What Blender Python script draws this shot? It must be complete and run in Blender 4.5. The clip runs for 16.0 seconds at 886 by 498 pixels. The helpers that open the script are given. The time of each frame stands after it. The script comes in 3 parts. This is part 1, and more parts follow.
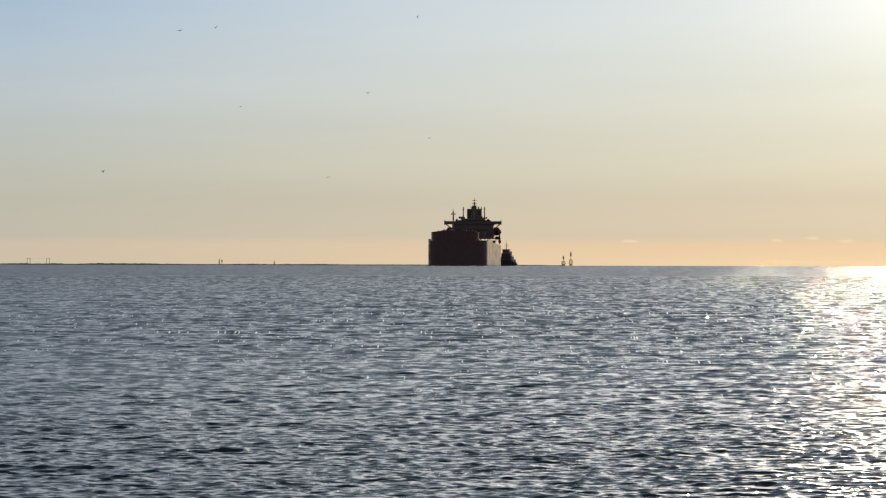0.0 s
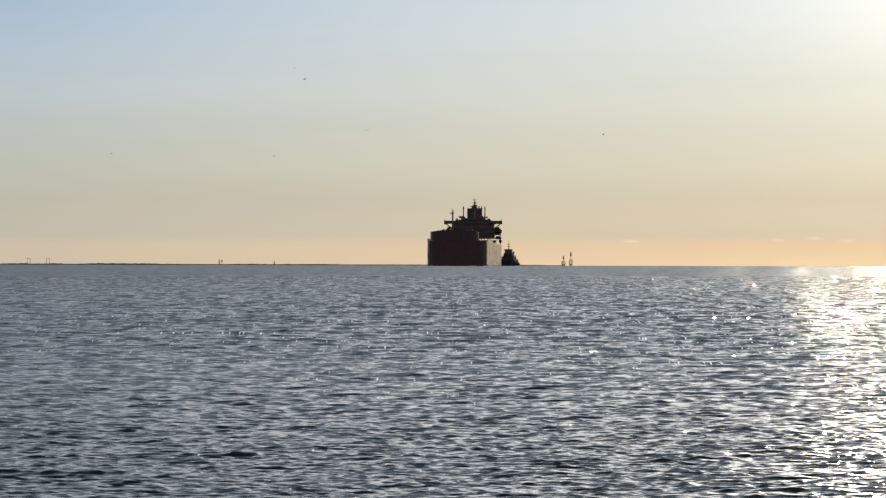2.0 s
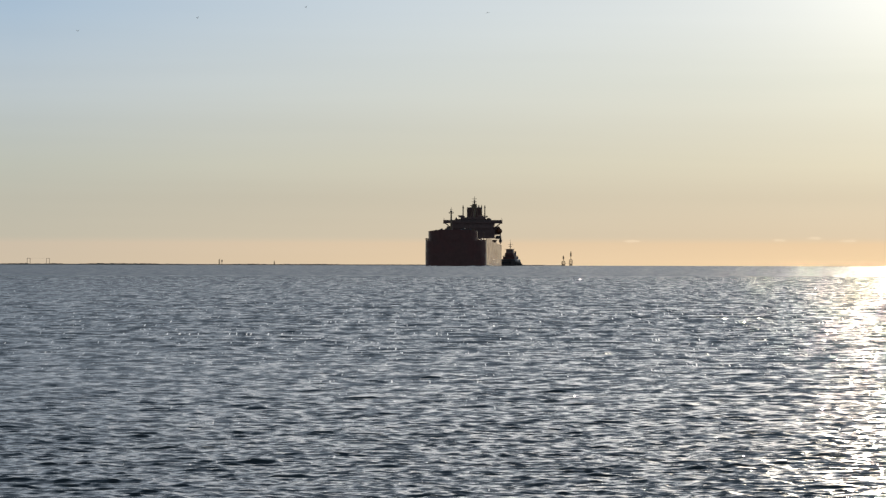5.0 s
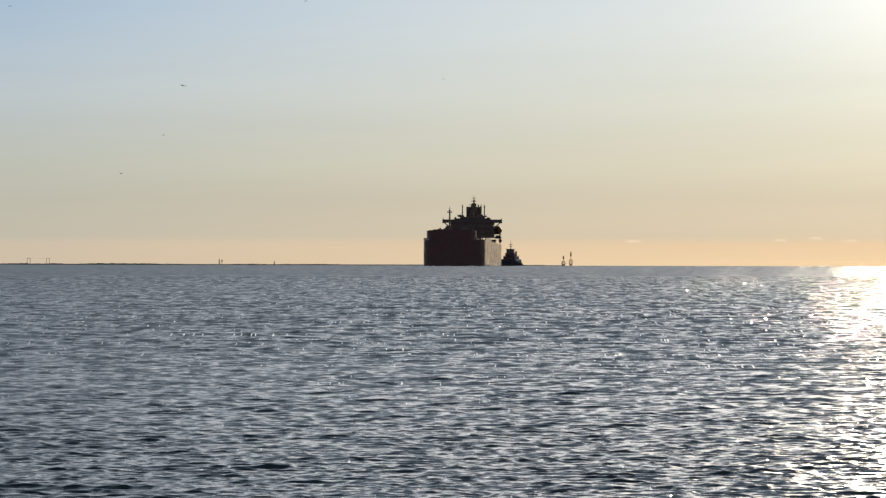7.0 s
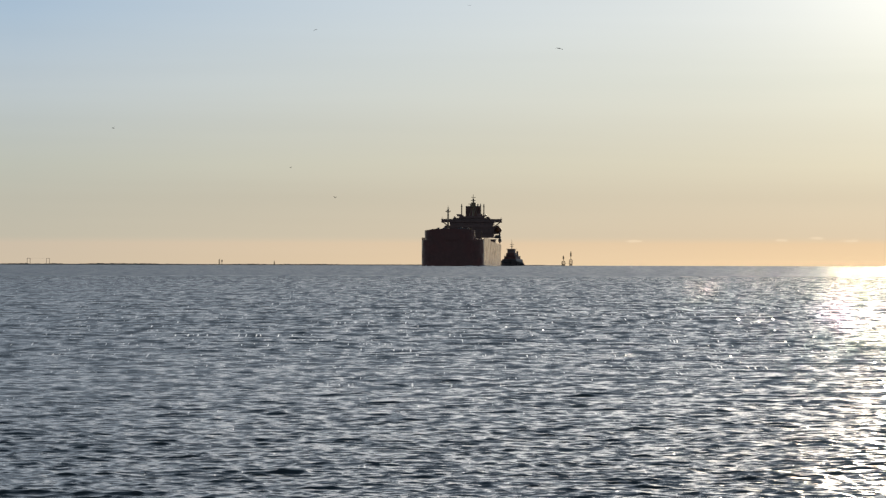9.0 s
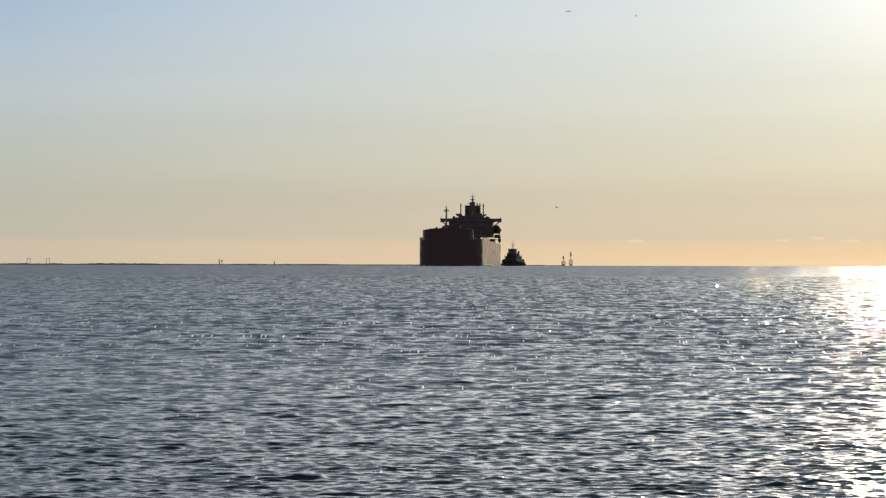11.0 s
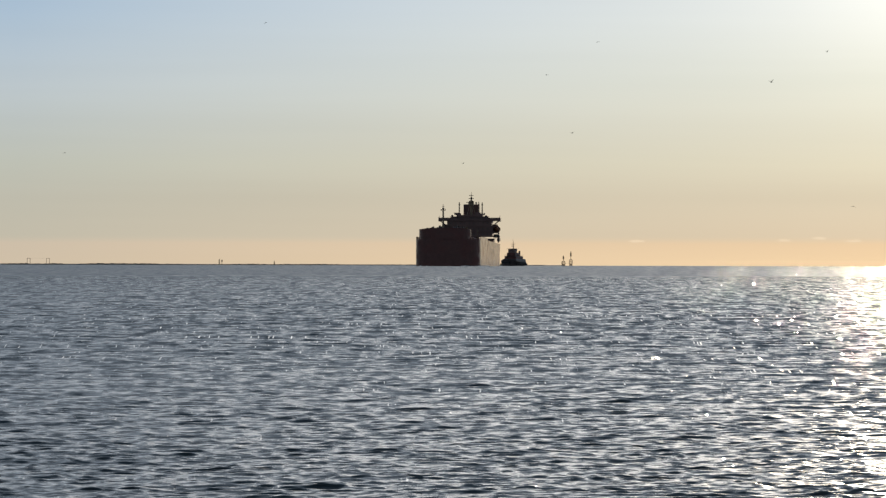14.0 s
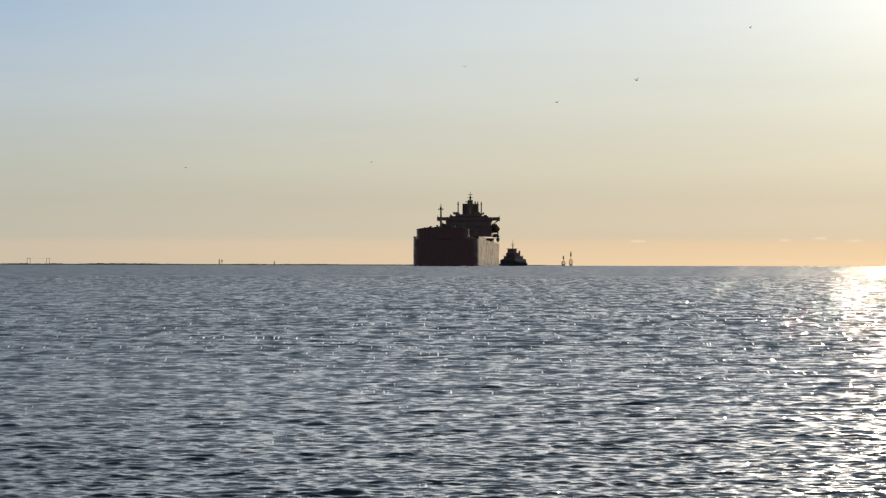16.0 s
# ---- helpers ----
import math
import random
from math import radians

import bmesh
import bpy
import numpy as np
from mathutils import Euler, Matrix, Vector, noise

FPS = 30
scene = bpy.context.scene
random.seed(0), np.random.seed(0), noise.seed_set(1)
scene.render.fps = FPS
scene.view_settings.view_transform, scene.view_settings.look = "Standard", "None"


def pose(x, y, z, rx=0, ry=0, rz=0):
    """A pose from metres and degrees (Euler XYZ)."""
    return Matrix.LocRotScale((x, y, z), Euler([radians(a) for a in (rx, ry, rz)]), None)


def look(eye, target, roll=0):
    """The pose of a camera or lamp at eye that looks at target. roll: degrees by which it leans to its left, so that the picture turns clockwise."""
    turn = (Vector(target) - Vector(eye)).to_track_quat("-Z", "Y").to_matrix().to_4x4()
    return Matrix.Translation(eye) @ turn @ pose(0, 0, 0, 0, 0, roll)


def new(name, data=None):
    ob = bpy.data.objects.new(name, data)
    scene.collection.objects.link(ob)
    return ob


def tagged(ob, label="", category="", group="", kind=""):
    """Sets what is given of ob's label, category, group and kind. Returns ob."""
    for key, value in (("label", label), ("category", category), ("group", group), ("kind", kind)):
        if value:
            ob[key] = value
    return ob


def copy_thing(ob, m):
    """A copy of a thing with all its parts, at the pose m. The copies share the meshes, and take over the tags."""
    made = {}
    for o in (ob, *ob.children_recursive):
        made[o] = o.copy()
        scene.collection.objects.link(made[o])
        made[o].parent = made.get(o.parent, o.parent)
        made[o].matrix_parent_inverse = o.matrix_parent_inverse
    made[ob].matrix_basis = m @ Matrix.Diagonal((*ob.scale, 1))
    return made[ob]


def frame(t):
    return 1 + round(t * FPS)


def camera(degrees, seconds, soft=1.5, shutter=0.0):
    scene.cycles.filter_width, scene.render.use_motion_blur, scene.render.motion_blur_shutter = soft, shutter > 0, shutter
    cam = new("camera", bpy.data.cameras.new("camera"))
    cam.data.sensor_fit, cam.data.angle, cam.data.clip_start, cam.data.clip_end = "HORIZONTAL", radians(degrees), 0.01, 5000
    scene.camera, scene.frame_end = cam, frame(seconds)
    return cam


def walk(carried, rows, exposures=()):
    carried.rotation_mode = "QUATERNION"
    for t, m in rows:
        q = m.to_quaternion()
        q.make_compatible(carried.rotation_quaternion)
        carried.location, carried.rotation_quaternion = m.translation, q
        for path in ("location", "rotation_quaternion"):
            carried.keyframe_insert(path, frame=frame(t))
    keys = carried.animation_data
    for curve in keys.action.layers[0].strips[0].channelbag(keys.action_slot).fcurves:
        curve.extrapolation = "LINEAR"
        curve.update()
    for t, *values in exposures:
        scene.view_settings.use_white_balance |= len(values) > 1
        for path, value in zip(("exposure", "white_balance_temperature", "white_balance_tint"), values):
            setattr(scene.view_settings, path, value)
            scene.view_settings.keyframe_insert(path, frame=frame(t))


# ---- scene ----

# The camera stands on the shore at a man's height over the lake, with a long lens, and looks out along +y.
EYE = (0.0, 0.0, 2.0)
EARTH = 7.4e6  # radius of the sea's curve, with the air's refraction


def sea_level(y, x=0.0):
    return -(x * x + y * y) / (2 * EARTH)


cam = camera(8.0, 16.0, soft=1.35)
AIM = look(EYE, (0.0, 100.0, EYE[2] + 100.0 * math.tan(radians(0.106))), 0.125)
walk(cam, [(0.0, AIM), (16.0, AIM)])

# ---- light ----
SUN_AZIMUTH, SUN_ELEVATION = 5.15, 4.5  # degrees to the right of +y, degrees up
sun_way = Vector((math.sin(radians(SUN_AZIMUTH)) * math.cos(radians(SUN_ELEVATION)),
                  math.cos(radians(SUN_AZIMUTH)) * math.cos(radians(SUN_ELEVATION)),
                  math.sin(radians(SUN_ELEVATION))))
sun_data = bpy.data.lights.new("sun", "SUN")
sun_data.energy, sun_data.angle, sun_data.color = 5.0, radians(0.53), (1.0, 0.82, 0.58)
sun = new("sun", sun_data)
sun.matrix_world = look(sun_way * 1000, (0, 0, 0))


def srgb(r, g, b):
    """A linear colour from eight-bit sRGB values."""
    return tuple(((c / 255 + 0.055) / 1.055) ** 2.4 if c > 10 else c / 255 / 12.92 for c in (r, g, b))


def ramp(nodes, links, source, stops):
    r = nodes.new("ShaderNodeValToRGB")
    r.color_ramp.interpolation = "EASE" if len(stops) < 3 else "LINEAR"
    els = r.color_ramp.elements
    while len(els) < len(stops):
        els.new(0.5)
    for el, (p, c) in zip(els, stops):
        el.position, el.color = p, (*c, 1.0) if len(c) == 3 else c
    links.new(source, r.inputs["Fac"])
    return r.outputs["Color"]


def calc(nodes, links, op, *inputs):
    n = nodes.new("ShaderNodeMath")
    n.operation = op
    for i, v in enumerate(inputs):
        if hasattr(v, "is_linked"):
            links.new(v, n.inputs[i])
        else:
            n.inputs[i].default_value = v
    return n.outputs[0]


def build_world():
    """Morning sky: a clear upper sky, and the hazy layer over the horizon, warmer and brighter towards the sun."""
    world = bpy.data.worlds.new("morning_sky")
    scene.world = world
    world.use_nodes = True
    nodes, links = world.node_tree.nodes, world.node_tree.links
    nodes.clear()
    out = nodes.new("ShaderNodeOutputWorld")
    back = nodes.new("ShaderNodeBackground")
    links.new(back.outputs[0], out.inputs[0])
    sky = nodes.new("ShaderNodeTexSky")
    sky.sky_type, sky.sun_disc = "NISHITA", False
    sky.sun_elevation, sky.sun_rotation = radians(SUN_ELEVATION), radians(SUN_AZIMUTH)
    sky.air_density, sky.dust_density, sky.ozone_density = 1.0, 0.6, 1.5
    high = nodes.new("ShaderNodeVectorMath")
    high.operation = "SCALE"
    links.new(sky.outputs[0], high.inputs[0])
    high.inputs["Scale"].default_value = 0.15
    way = nodes.new("ShaderNodeTexCoord").outputs["Generated"]
    split = nodes.new("ShaderNodeSeparateXYZ")
    links.new(way, split.inputs[0])
    up = split.outputs[2]
    height = calc(nodes, links, "MULTIPLY", calc(nodes, links, "MAXIMUM", up, 0.0), 1 / 0.10)
    away = ramp(nodes, links, height, [
        (0.0, srgb(207, 191, 168)), (0.027, srgb(204, 189, 168)), (0.037, srgb(193, 186, 168)), (0.10, srgb(191, 188, 173)),
        (0.152, srgb(191, 193, 181)), (0.285, srgb(186, 197, 203)), (0.40, srgb(171, 192, 211)), (0.6, srgb(165, 180, 198)),
        (1.0, srgb(161, 175, 190))])
    near = ramp(nodes, links, height, [
        (0.0, srgb(252, 217, 170)), (0.027, srgb(242, 209, 166)), (0.037, srgb(229, 207, 175)), (0.10, srgb(227, 211, 182)),
        (0.152, srgb(232, 221, 193)), (0.285, srgb(236, 234, 216)), (0.40, srgb(243, 243, 234)), (0.6, srgb(235, 238, 235)),
        (1.0, srgb(200, 208, 215))])
    flat = nodes.new("ShaderNodeVectorMath")
    flat.operation = "MULTIPLY"
    links.new(way, flat.inputs[0])
    flat.inputs[1].default_value = (1, 1, 0)
    unit = nodes.new("ShaderNodeVectorMath")
    unit.operation = "NORMALIZE"
    links.new(flat.outputs[0], unit.inputs[0])
    dot = nodes.new("ShaderNodeVectorMath")
    dot.operation = "DOT_PRODUCT"
    links.new(unit.outputs[0], dot.inputs[0])
    dot.inputs[1].default_value = Vector((sun_way.x, sun_way.y, 0)).normalized()
    angle = calc(nodes, links, "ARCCOSINE", calc(nodes, links, "MINIMUM", dot.outputs["Value"], 1.0))
    side = nodes.new("ShaderNodeMapRange")
    side.clamp = True
    for i, v in enumerate((radians(9.0), radians(0.3), 0.0, 1.0)):
        side.inputs[i + 1].default_value = v
    links.new(angle, side.inputs[0])
    # the warm side ends higher up
    lowness = nodes.new("ShaderNodeMapRange")
    lowness.interpolation_type = "SMOOTHSTEP"
    for i, v in enumerate((0.05, 0.16, 1.0, 0.0)):
        lowness.inputs[i + 1].default_value = v
    links.new(up, lowness.inputs[0])
    low = nodes.new("ShaderNodeMix")
    low.data_type = "RGBA"
    links.new(calc(nodes, links, "MULTIPLY", side.outputs[0], lowness.outputs[0]), low.inputs[0])
    links.new(away, low.inputs[6])
    links.new(near, low.inputs[7])
    # the bright ring of haze round the sun
    sdot = nodes.new("ShaderNodeVectorMath")
    sdot.operation = "DOT_PRODUCT"
    links.new(way, sdot.inputs[0])
    sdot.inputs[1].default_value = sun_way
    glow = calc(nodes, links, "MULTIPLY", calc(nodes, links, "POWER", calc(nodes, links, "MAXIMUM", sdot.outputs["Value"], 0.0), 1800.0), 0.9)
    ring = nodes.new("ShaderNodeVectorMath")
    ring.operation = "SCALE"
    ring.inputs[0].default_value = (1.0, 0.93, 0.78)
    links.new(glow, ring.inputs["Scale"])
    # the haze thins out upwards
    thin = nodes.new("ShaderNodeMapRange")
    thin.interpolation_type = "SMOOTHSTEP"
    for i, v in enumerate((0.35, 0.85, 0.0, 1.0)):
        thin.inputs[i + 1].default_value = v
    links.new(up, thin.inputs[0])
    whole = nodes.new("ShaderNodeMix")
    whole.data_type = "RGBA"
    links.new(thin.outputs[0], whole.inputs[0])
    # faint level streaks in the haze
    streak = nodes.new("ShaderNodeMapping")
    streak.inputs["Scale"].default_value = (5.0, 5.0, 130.0)
    links.new(way, streak.inputs["Vector"])
    wisps = nodes.new("ShaderNodeTexNoise")
    wisps.inputs["Scale"].default_value, wisps.inputs["Detail"].default_value = 1.0, 3.0
    links.new(streak.outputs[0], wisps.inputs["Vector"])
    veiled = nodes.new("ShaderNodeVectorMath")
    veiled.operation = "SCALE"
    links.new(low.outputs[2], veiled.inputs[0])
    links.new(calc(nodes, links, "ADD", calc(nodes, links, "MULTIPLY", wisps.outputs["Fac"], 0.14), 0.93), veiled.inputs["Scale"])
    links.new(veiled.outputs[0], whole.inputs[6])
    links.new(high.outputs[0], whole.inputs[7])
    total = nodes.new("ShaderNodeVectorMath")
    # the sky pales away from the sun
    fade = nodes.new("ShaderNodeMapRange")
    fade.interpolation_type = "SMOOTHSTEP"
    for i, v in enumerate((radians(35), radians(120), 1.0, 0.55)):
        fade.inputs[i + 1].default_value = v
    links.new(angle, fade.inputs[0])
    dim = nodes.new("ShaderNodeVectorMath")
    dim.operation = "SCALE"
    links.new(whole.outputs[2], dim.inputs[0])
    links.new(fade.outputs[0], dim.inputs["Scale"])
    links.new(dim.outputs[0], total.inputs[0])
    # wide sky glow on the sun's side, added above the view to brighten water
    above = nodes.new("ShaderNodeMapRange")
    above.interpolation_type = "SMOOTHSTEP"
    for i, v in enumerate((0.05, 0.15, 0.0, 2.7)):
        above.inputs[i + 1].default_value = v
    links.new(up, above.inputs[0])
    wide = calc(nodes, links, "MULTIPLY", calc(nodes, links, "POWER", calc(nodes, links, "MAXIMUM", sdot.outputs["Value"], 0.0), 145.0), above.outputs[0])
    broad = nodes.new("ShaderNodeVectorMath")
    broad.operation = "SCALE"
    broad.inputs[0].default_value = (1.04, 0.96, 0.86)
    links.new(wide, broad.inputs["Scale"])
    both = nodes.new("ShaderNodeVectorMath")
    links.new(ring.outputs[0], both.inputs[0])
    links.new(broad.outputs[0], both.inputs[1])
    links.new(both.outputs[0], total.inputs[1])
    links.new(total.outputs[0], back.inputs["Color"])
    back.inputs["Strength"].default_value = 1.0


build_world()

# ---- materials ----


def paint(name, colour, rough=0.5, metal=0.0, spread=0.25, size=2.0, stain=None, stain_amount=0.4, bump=0.02, gloss=0.5, dull=0.0):
    """A worn surface: colour with broad blotches and fine grain, stains on it, and a slight relief."""
    m = bpy.data.materials.new(name)
    m.use_nodes = True
    nodes, links = m.node_tree.nodes, m.node_tree.links
    bsdf = nodes["Principled BSDF"]
    where = nodes.new("ShaderNodeTexCoord").outputs["Object"]
    broad = nodes.new("ShaderNodeTexNoise")
    broad.inputs["Scale"].default_value, broad.inputs["Detail"].default_value = 1.0 / size, 4.0
    fine = nodes.new("ShaderNodeTexNoise")
    fine.inputs["Scale"].default_value, fine.inputs["Detail"].default_value = 14.0 / size, 3.0
    for n in (broad, fine):
        links.new(where, n.inputs["Vector"])
    dark = tuple(c * (1 - spread) for c in colour)
    light = tuple(min(1.0, c * (1 + spread)) for c in colour)
    base = ramp(nodes, links, broad.outputs["Fac"], [(0.3, dark), (0.7, light)])
    if stain:
        mask = ramp(nodes, links, fine.outputs["Fac"], [(0.52, (0, 0, 0)), (0.68, (1, 1, 1))])
        mix = nodes.new("ShaderNodeMix")
        mix.data_type = "RGBA"
        links.new(calc(nodes, links, "MULTIPLY", mask, stain_amount), mix.inputs[0])
        links.new(base, mix.inputs[6])
        mix.inputs[7].default_value = (*stain, 1)
        base = mix.outputs[2]
    links.new(base, bsdf.inputs["Base Color"])
    bsdf.inputs["Metallic"].default_value, bsdf.inputs["Specular IOR Level"].default_value = metal, gloss
    if dull:  # weathered patches have lost their gloss
        worn = ramp(nodes, links, broad.outputs["Fac"], [(0.46, (1, 1, 1)), (0.60, (1 - dull,) * 3)])
        links.new(calc(nodes, links, "MULTIPLY", worn, gloss), bsdf.inputs["Specular IOR Level"])
    links.new(calc(nodes, links, "ADD", calc(nodes, links, "MULTIPLY", fine.outputs["Fac"], 0.2), rough - 0.1), bsdf.inputs["Roughness"])
    if bump:
        b = nodes.new("ShaderNodeBump")
        b.inputs["Strength"].default_value, b.inputs["Distance"].default_value = 0.4, bump
        links.new(fine.outputs["Fac"], b.inputs["Height"])
        links.new(b.outputs[0], bsdf.inputs["Normal"])
    return m


def hazed(name, colour, veil):
    """A far surface; the haze before it is put in as see-through."""
    m = paint(name, colour, 0.9, spread=0.3, size=6.0, bump=0)
    nodes, links = m.node_tree.nodes, m.node_tree.links
    clear = nodes.new("ShaderNodeBsdfTransparent")
    mix = nodes.new("ShaderNodeMixShader")
    mix.inputs[0].default_value = veil
    links.new(nodes["Principled BSDF"].outputs[0], mix.inputs[1])
    links.new(clear.outputs[0], mix.inputs[2])
    links.new(mix.outputs[0], nodes["Material Output"].inputs[0])
    return m


def water_material():
    """Dark lake water: the sheet carries the waves; the shading adds smaller ones, fitted to the camera's view."""
    m = bpy.data.materials.new("lake_water")
    m.use_nodes = True
    nodes, links = m.node_tree.nodes, m.node_tree.links
    bsdf = nodes["Principled BSDF"]
    bsdf.inputs["Base Color"].default_value = (0.04, 0.055, 0.065, 1)
    bsdf.inputs["IOR"].default_value = 1.333
    where = nodes.new("ShaderNodeTexCoord").outputs["Object"]
    normal = nodes.new("ShaderNodeNewGeometry").outputs["Normal"]
    at = nodes.new("ShaderNodeSeparateXYZ")
    links.new(where, at.inputs[0])
    far_log = calc(nodes, links, "LOGARITHM", calc(nodes, links, "MAXIMUM", at.outputs[1], 20.0), math.e)

    def over(low, high, start, end):
        """A value that changes with the distance from the shore."""
        n = nodes.new("ShaderNodeMapRange")
        n.interpolation_type = "SMOOTHSTEP"
        for i, v in enumerate((math.log(low), math.log(high), start, end)):
            n.inputs[i + 1].default_value = v
        links.new(far_log, n.inputs[0])
        return n.outputs[0]

    def field_noise(source, across, along, detail):
        sized = nodes.new("ShaderNodeMapping")
        sized.inputs["Scale"].default_value = (across, along, 1.0)
        links.new(source, sized.inputs["Vector"])
        n = nodes.new("ShaderNodeTexNoise")
        n.inputs["Scale"].default_value, n.inputs["Detail"].default_value = 1.0, detail
        links.new(sized.outputs[0], n.inputs["Vector"])
        return n

    def scaled(vector, value):
        n = nodes.new("ShaderNodeVectorMath")
        n.operation = "SCALE"
        links.new(vector, n.inputs[0])
        if hasattr(value, "is_linked"):
            links.new(value, n.inputs["Scale"])
        else:
            n.inputs["Scale"].default_value = value
        return n.outputs[0]

    def plus(a, b):
        n = nodes.new("ShaderNodeVectorMath")
        links.new(a, n.inputs[0])
        links.new(b, n.inputs[1])
        return n.outputs[0]

    def centred(n):
        c = nodes.new("ShaderNodeVectorMath")
        c.operation = "SUBTRACT"
        links.new(n.outputs["Color"], c.inputs[0])
        c.inputs[1].default_value = (0.5, 0.5, 0.5)
        return c.outputs[0]

    # small wind ripples, drawn out lengthwise to suit the camera's grazing look
    ripple = scaled(centred(field_noise(where, 7.0, 1.3, 2.0)), over(60, 200, RIPPLE, RIPPLE * 0.5))
    # finer waves lie in the shading, stretched with distance to suit the camera's view
    view_scale = calc(nodes, links, "POWER", calc(nodes, links, "MAXIMUM", at.outputs[1], 20.0), -0.4)
    field = nodes.new("ShaderNodeCombineXYZ")
    links.new(calc(nodes, links, "MULTIPLY", calc(nodes, links, "MULTIPLY", at.outputs[0], view_scale), 14.0), field.inputs[0])
    links.new(calc(nodes, links, "MULTIPLY", view_scale, 620.0), field.inputs[1])
    field = field.outputs[0]

    def stretch(value, low, high, top):
        n = nodes.new("ShaderNodeMapRange")
        n.interpolation_type = "SMOOTHSTEP"
        for i, v in enumerate((low, high, 0.0, top)):
            n.inputs[i + 1].default_value = v
        links.new(value, n.inputs[0])
        return n.outputs[0]

    open_lake = over(65, 210, 0.0, 1.0)
    fronts = calc(nodes, links, "ADD", stretch(field_noise(field, 0.65, 1.5, 2.0).outputs["Fac"], 0.50, 0.66, FRONT),
                  stretch(field_noise(field, 1.4, 2.8, 2.0).outputs["Fac"], 0.50, 0.66, FRONT * 0.7))
    small = nodes.new("ShaderNodeSeparateXYZ")
    links.new(centred(field_noise(field, 1.9, 4.6, 1.0)), small.inputs[0])
    small = calc(nodes, links, "MULTIPLY", small.outputs[1], over(120, 900, 0.1, SMALL))
    # normals biased to face the camera, more so far out, to darken the water
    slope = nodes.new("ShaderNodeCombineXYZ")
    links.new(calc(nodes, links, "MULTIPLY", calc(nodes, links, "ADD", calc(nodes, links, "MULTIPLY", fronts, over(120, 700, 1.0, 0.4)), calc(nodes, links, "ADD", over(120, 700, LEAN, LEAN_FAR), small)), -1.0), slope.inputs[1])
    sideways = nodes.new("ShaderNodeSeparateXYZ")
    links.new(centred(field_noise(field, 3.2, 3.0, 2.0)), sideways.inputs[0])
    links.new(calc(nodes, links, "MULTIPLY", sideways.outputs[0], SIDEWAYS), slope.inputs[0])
    # glints put in as scattered dots, tilted by chance toward sun and camera
    sized = nodes.new("ShaderNodeMapping")
    sized.inputs["Scale"].default_value = (FLECKS, FLECKS / 8.8, 1.0)
    links.new(field, sized.inputs["Vector"])
    cells = nodes.new("ShaderNodeTexVoronoi")
    cells.voronoi_dimensions = "2D"
    cells.inputs["Scale"].default_value = 1.0
    links.new(sized.outputs[0], cells.inputs["Vector"])
    chance = nodes.new("ShaderNodeSeparateXYZ")
    links.new(cells.outputs["Color"], chance.inputs[0])
    reach = calc(nodes, links, "SUBTRACT", calc(nodes, links, "MULTIPLY", chance.outputs[1], 0.24), 0.11)
    fleck = calc(nodes, links, "LESS_THAN", cells.outputs["Distance"], calc(nodes, links, "MULTIPLY", reach, calc(nodes, links, "MULTIPLY", over(70, 160, 0.85, 1.0), over(150, 900, 1.0, 0.6))))
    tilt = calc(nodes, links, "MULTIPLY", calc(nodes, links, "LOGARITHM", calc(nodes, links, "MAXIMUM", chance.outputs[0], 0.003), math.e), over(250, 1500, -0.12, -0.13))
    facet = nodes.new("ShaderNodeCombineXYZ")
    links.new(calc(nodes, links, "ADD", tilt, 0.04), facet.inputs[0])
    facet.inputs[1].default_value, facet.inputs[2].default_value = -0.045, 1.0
    flat = nodes.new("ShaderNodeVectorMath")
    flat.operation = "MULTIPLY"
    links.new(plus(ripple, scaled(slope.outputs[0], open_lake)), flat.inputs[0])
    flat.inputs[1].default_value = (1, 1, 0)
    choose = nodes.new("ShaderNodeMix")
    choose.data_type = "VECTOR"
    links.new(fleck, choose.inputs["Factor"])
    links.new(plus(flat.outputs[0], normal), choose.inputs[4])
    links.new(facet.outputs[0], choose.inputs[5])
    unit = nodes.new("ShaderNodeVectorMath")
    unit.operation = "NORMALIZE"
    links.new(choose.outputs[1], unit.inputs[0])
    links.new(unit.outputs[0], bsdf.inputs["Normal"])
    rough = over(150, 1200, ROUGH, ROUGH_FAR)
    links.new(calc(nodes, links, "SUBTRACT", rough, calc(nodes, links, "MULTIPLY", fleck, calc(nodes, links, "SUBTRACT", rough, 0.14))), bsdf.inputs["Roughness"])
    return m


RIPPLE, LEAN, LEAN_FAR, FRONT, SIDEWAYS, SMALL = 0.3, 0.085, 0.10, 0.20, 0.8, 0.38  # slopes; LEAN and LEAN_FAR tilt the shading to the camera
ROUGH, ROUGH_FAR, FLECKS = 0.185, 0.28, 4.7
WATER = water_material()
HULL = paint("hull_red_brown_paint", (0.15, 0.076, 0.072), 0.2, spread=0.18, size=5.0, stain=(0.21, 0.12, 0.085), bump=0.02, gloss=0.2, dull=0.97)
HOUSE = paint("dull_buff_paint", (0.185, 0.122, 0.112), 0.6, spread=0.12, size=4.0, stain=(0.18, 0.11, 0.07), stain_amount=0.25, gloss=0.3)
DECK = paint("rust_red_deck_paint", (0.15, 0.06, 0.045), 0.7, spread=0.3, size=3.0)
FUNNEL = paint("dark_funnel_paint", (0.09, 0.05, 0.045), 0.5, spread=0.3, size=3.0)
MAST = paint("buff_mast_paint", (0.20, 0.15, 0.09), 0.5, spread=0.2, size=2.0)
STEEL = paint("dark_steel", (0.09, 0.09, 0.09), 0.5, 0.6, spread=0.3, size=1.0)
GLASS = paint("dark_window_glass", (0.13, 0.09, 0.083), 0.4, spread=0.1, size=2.0, bump=0)
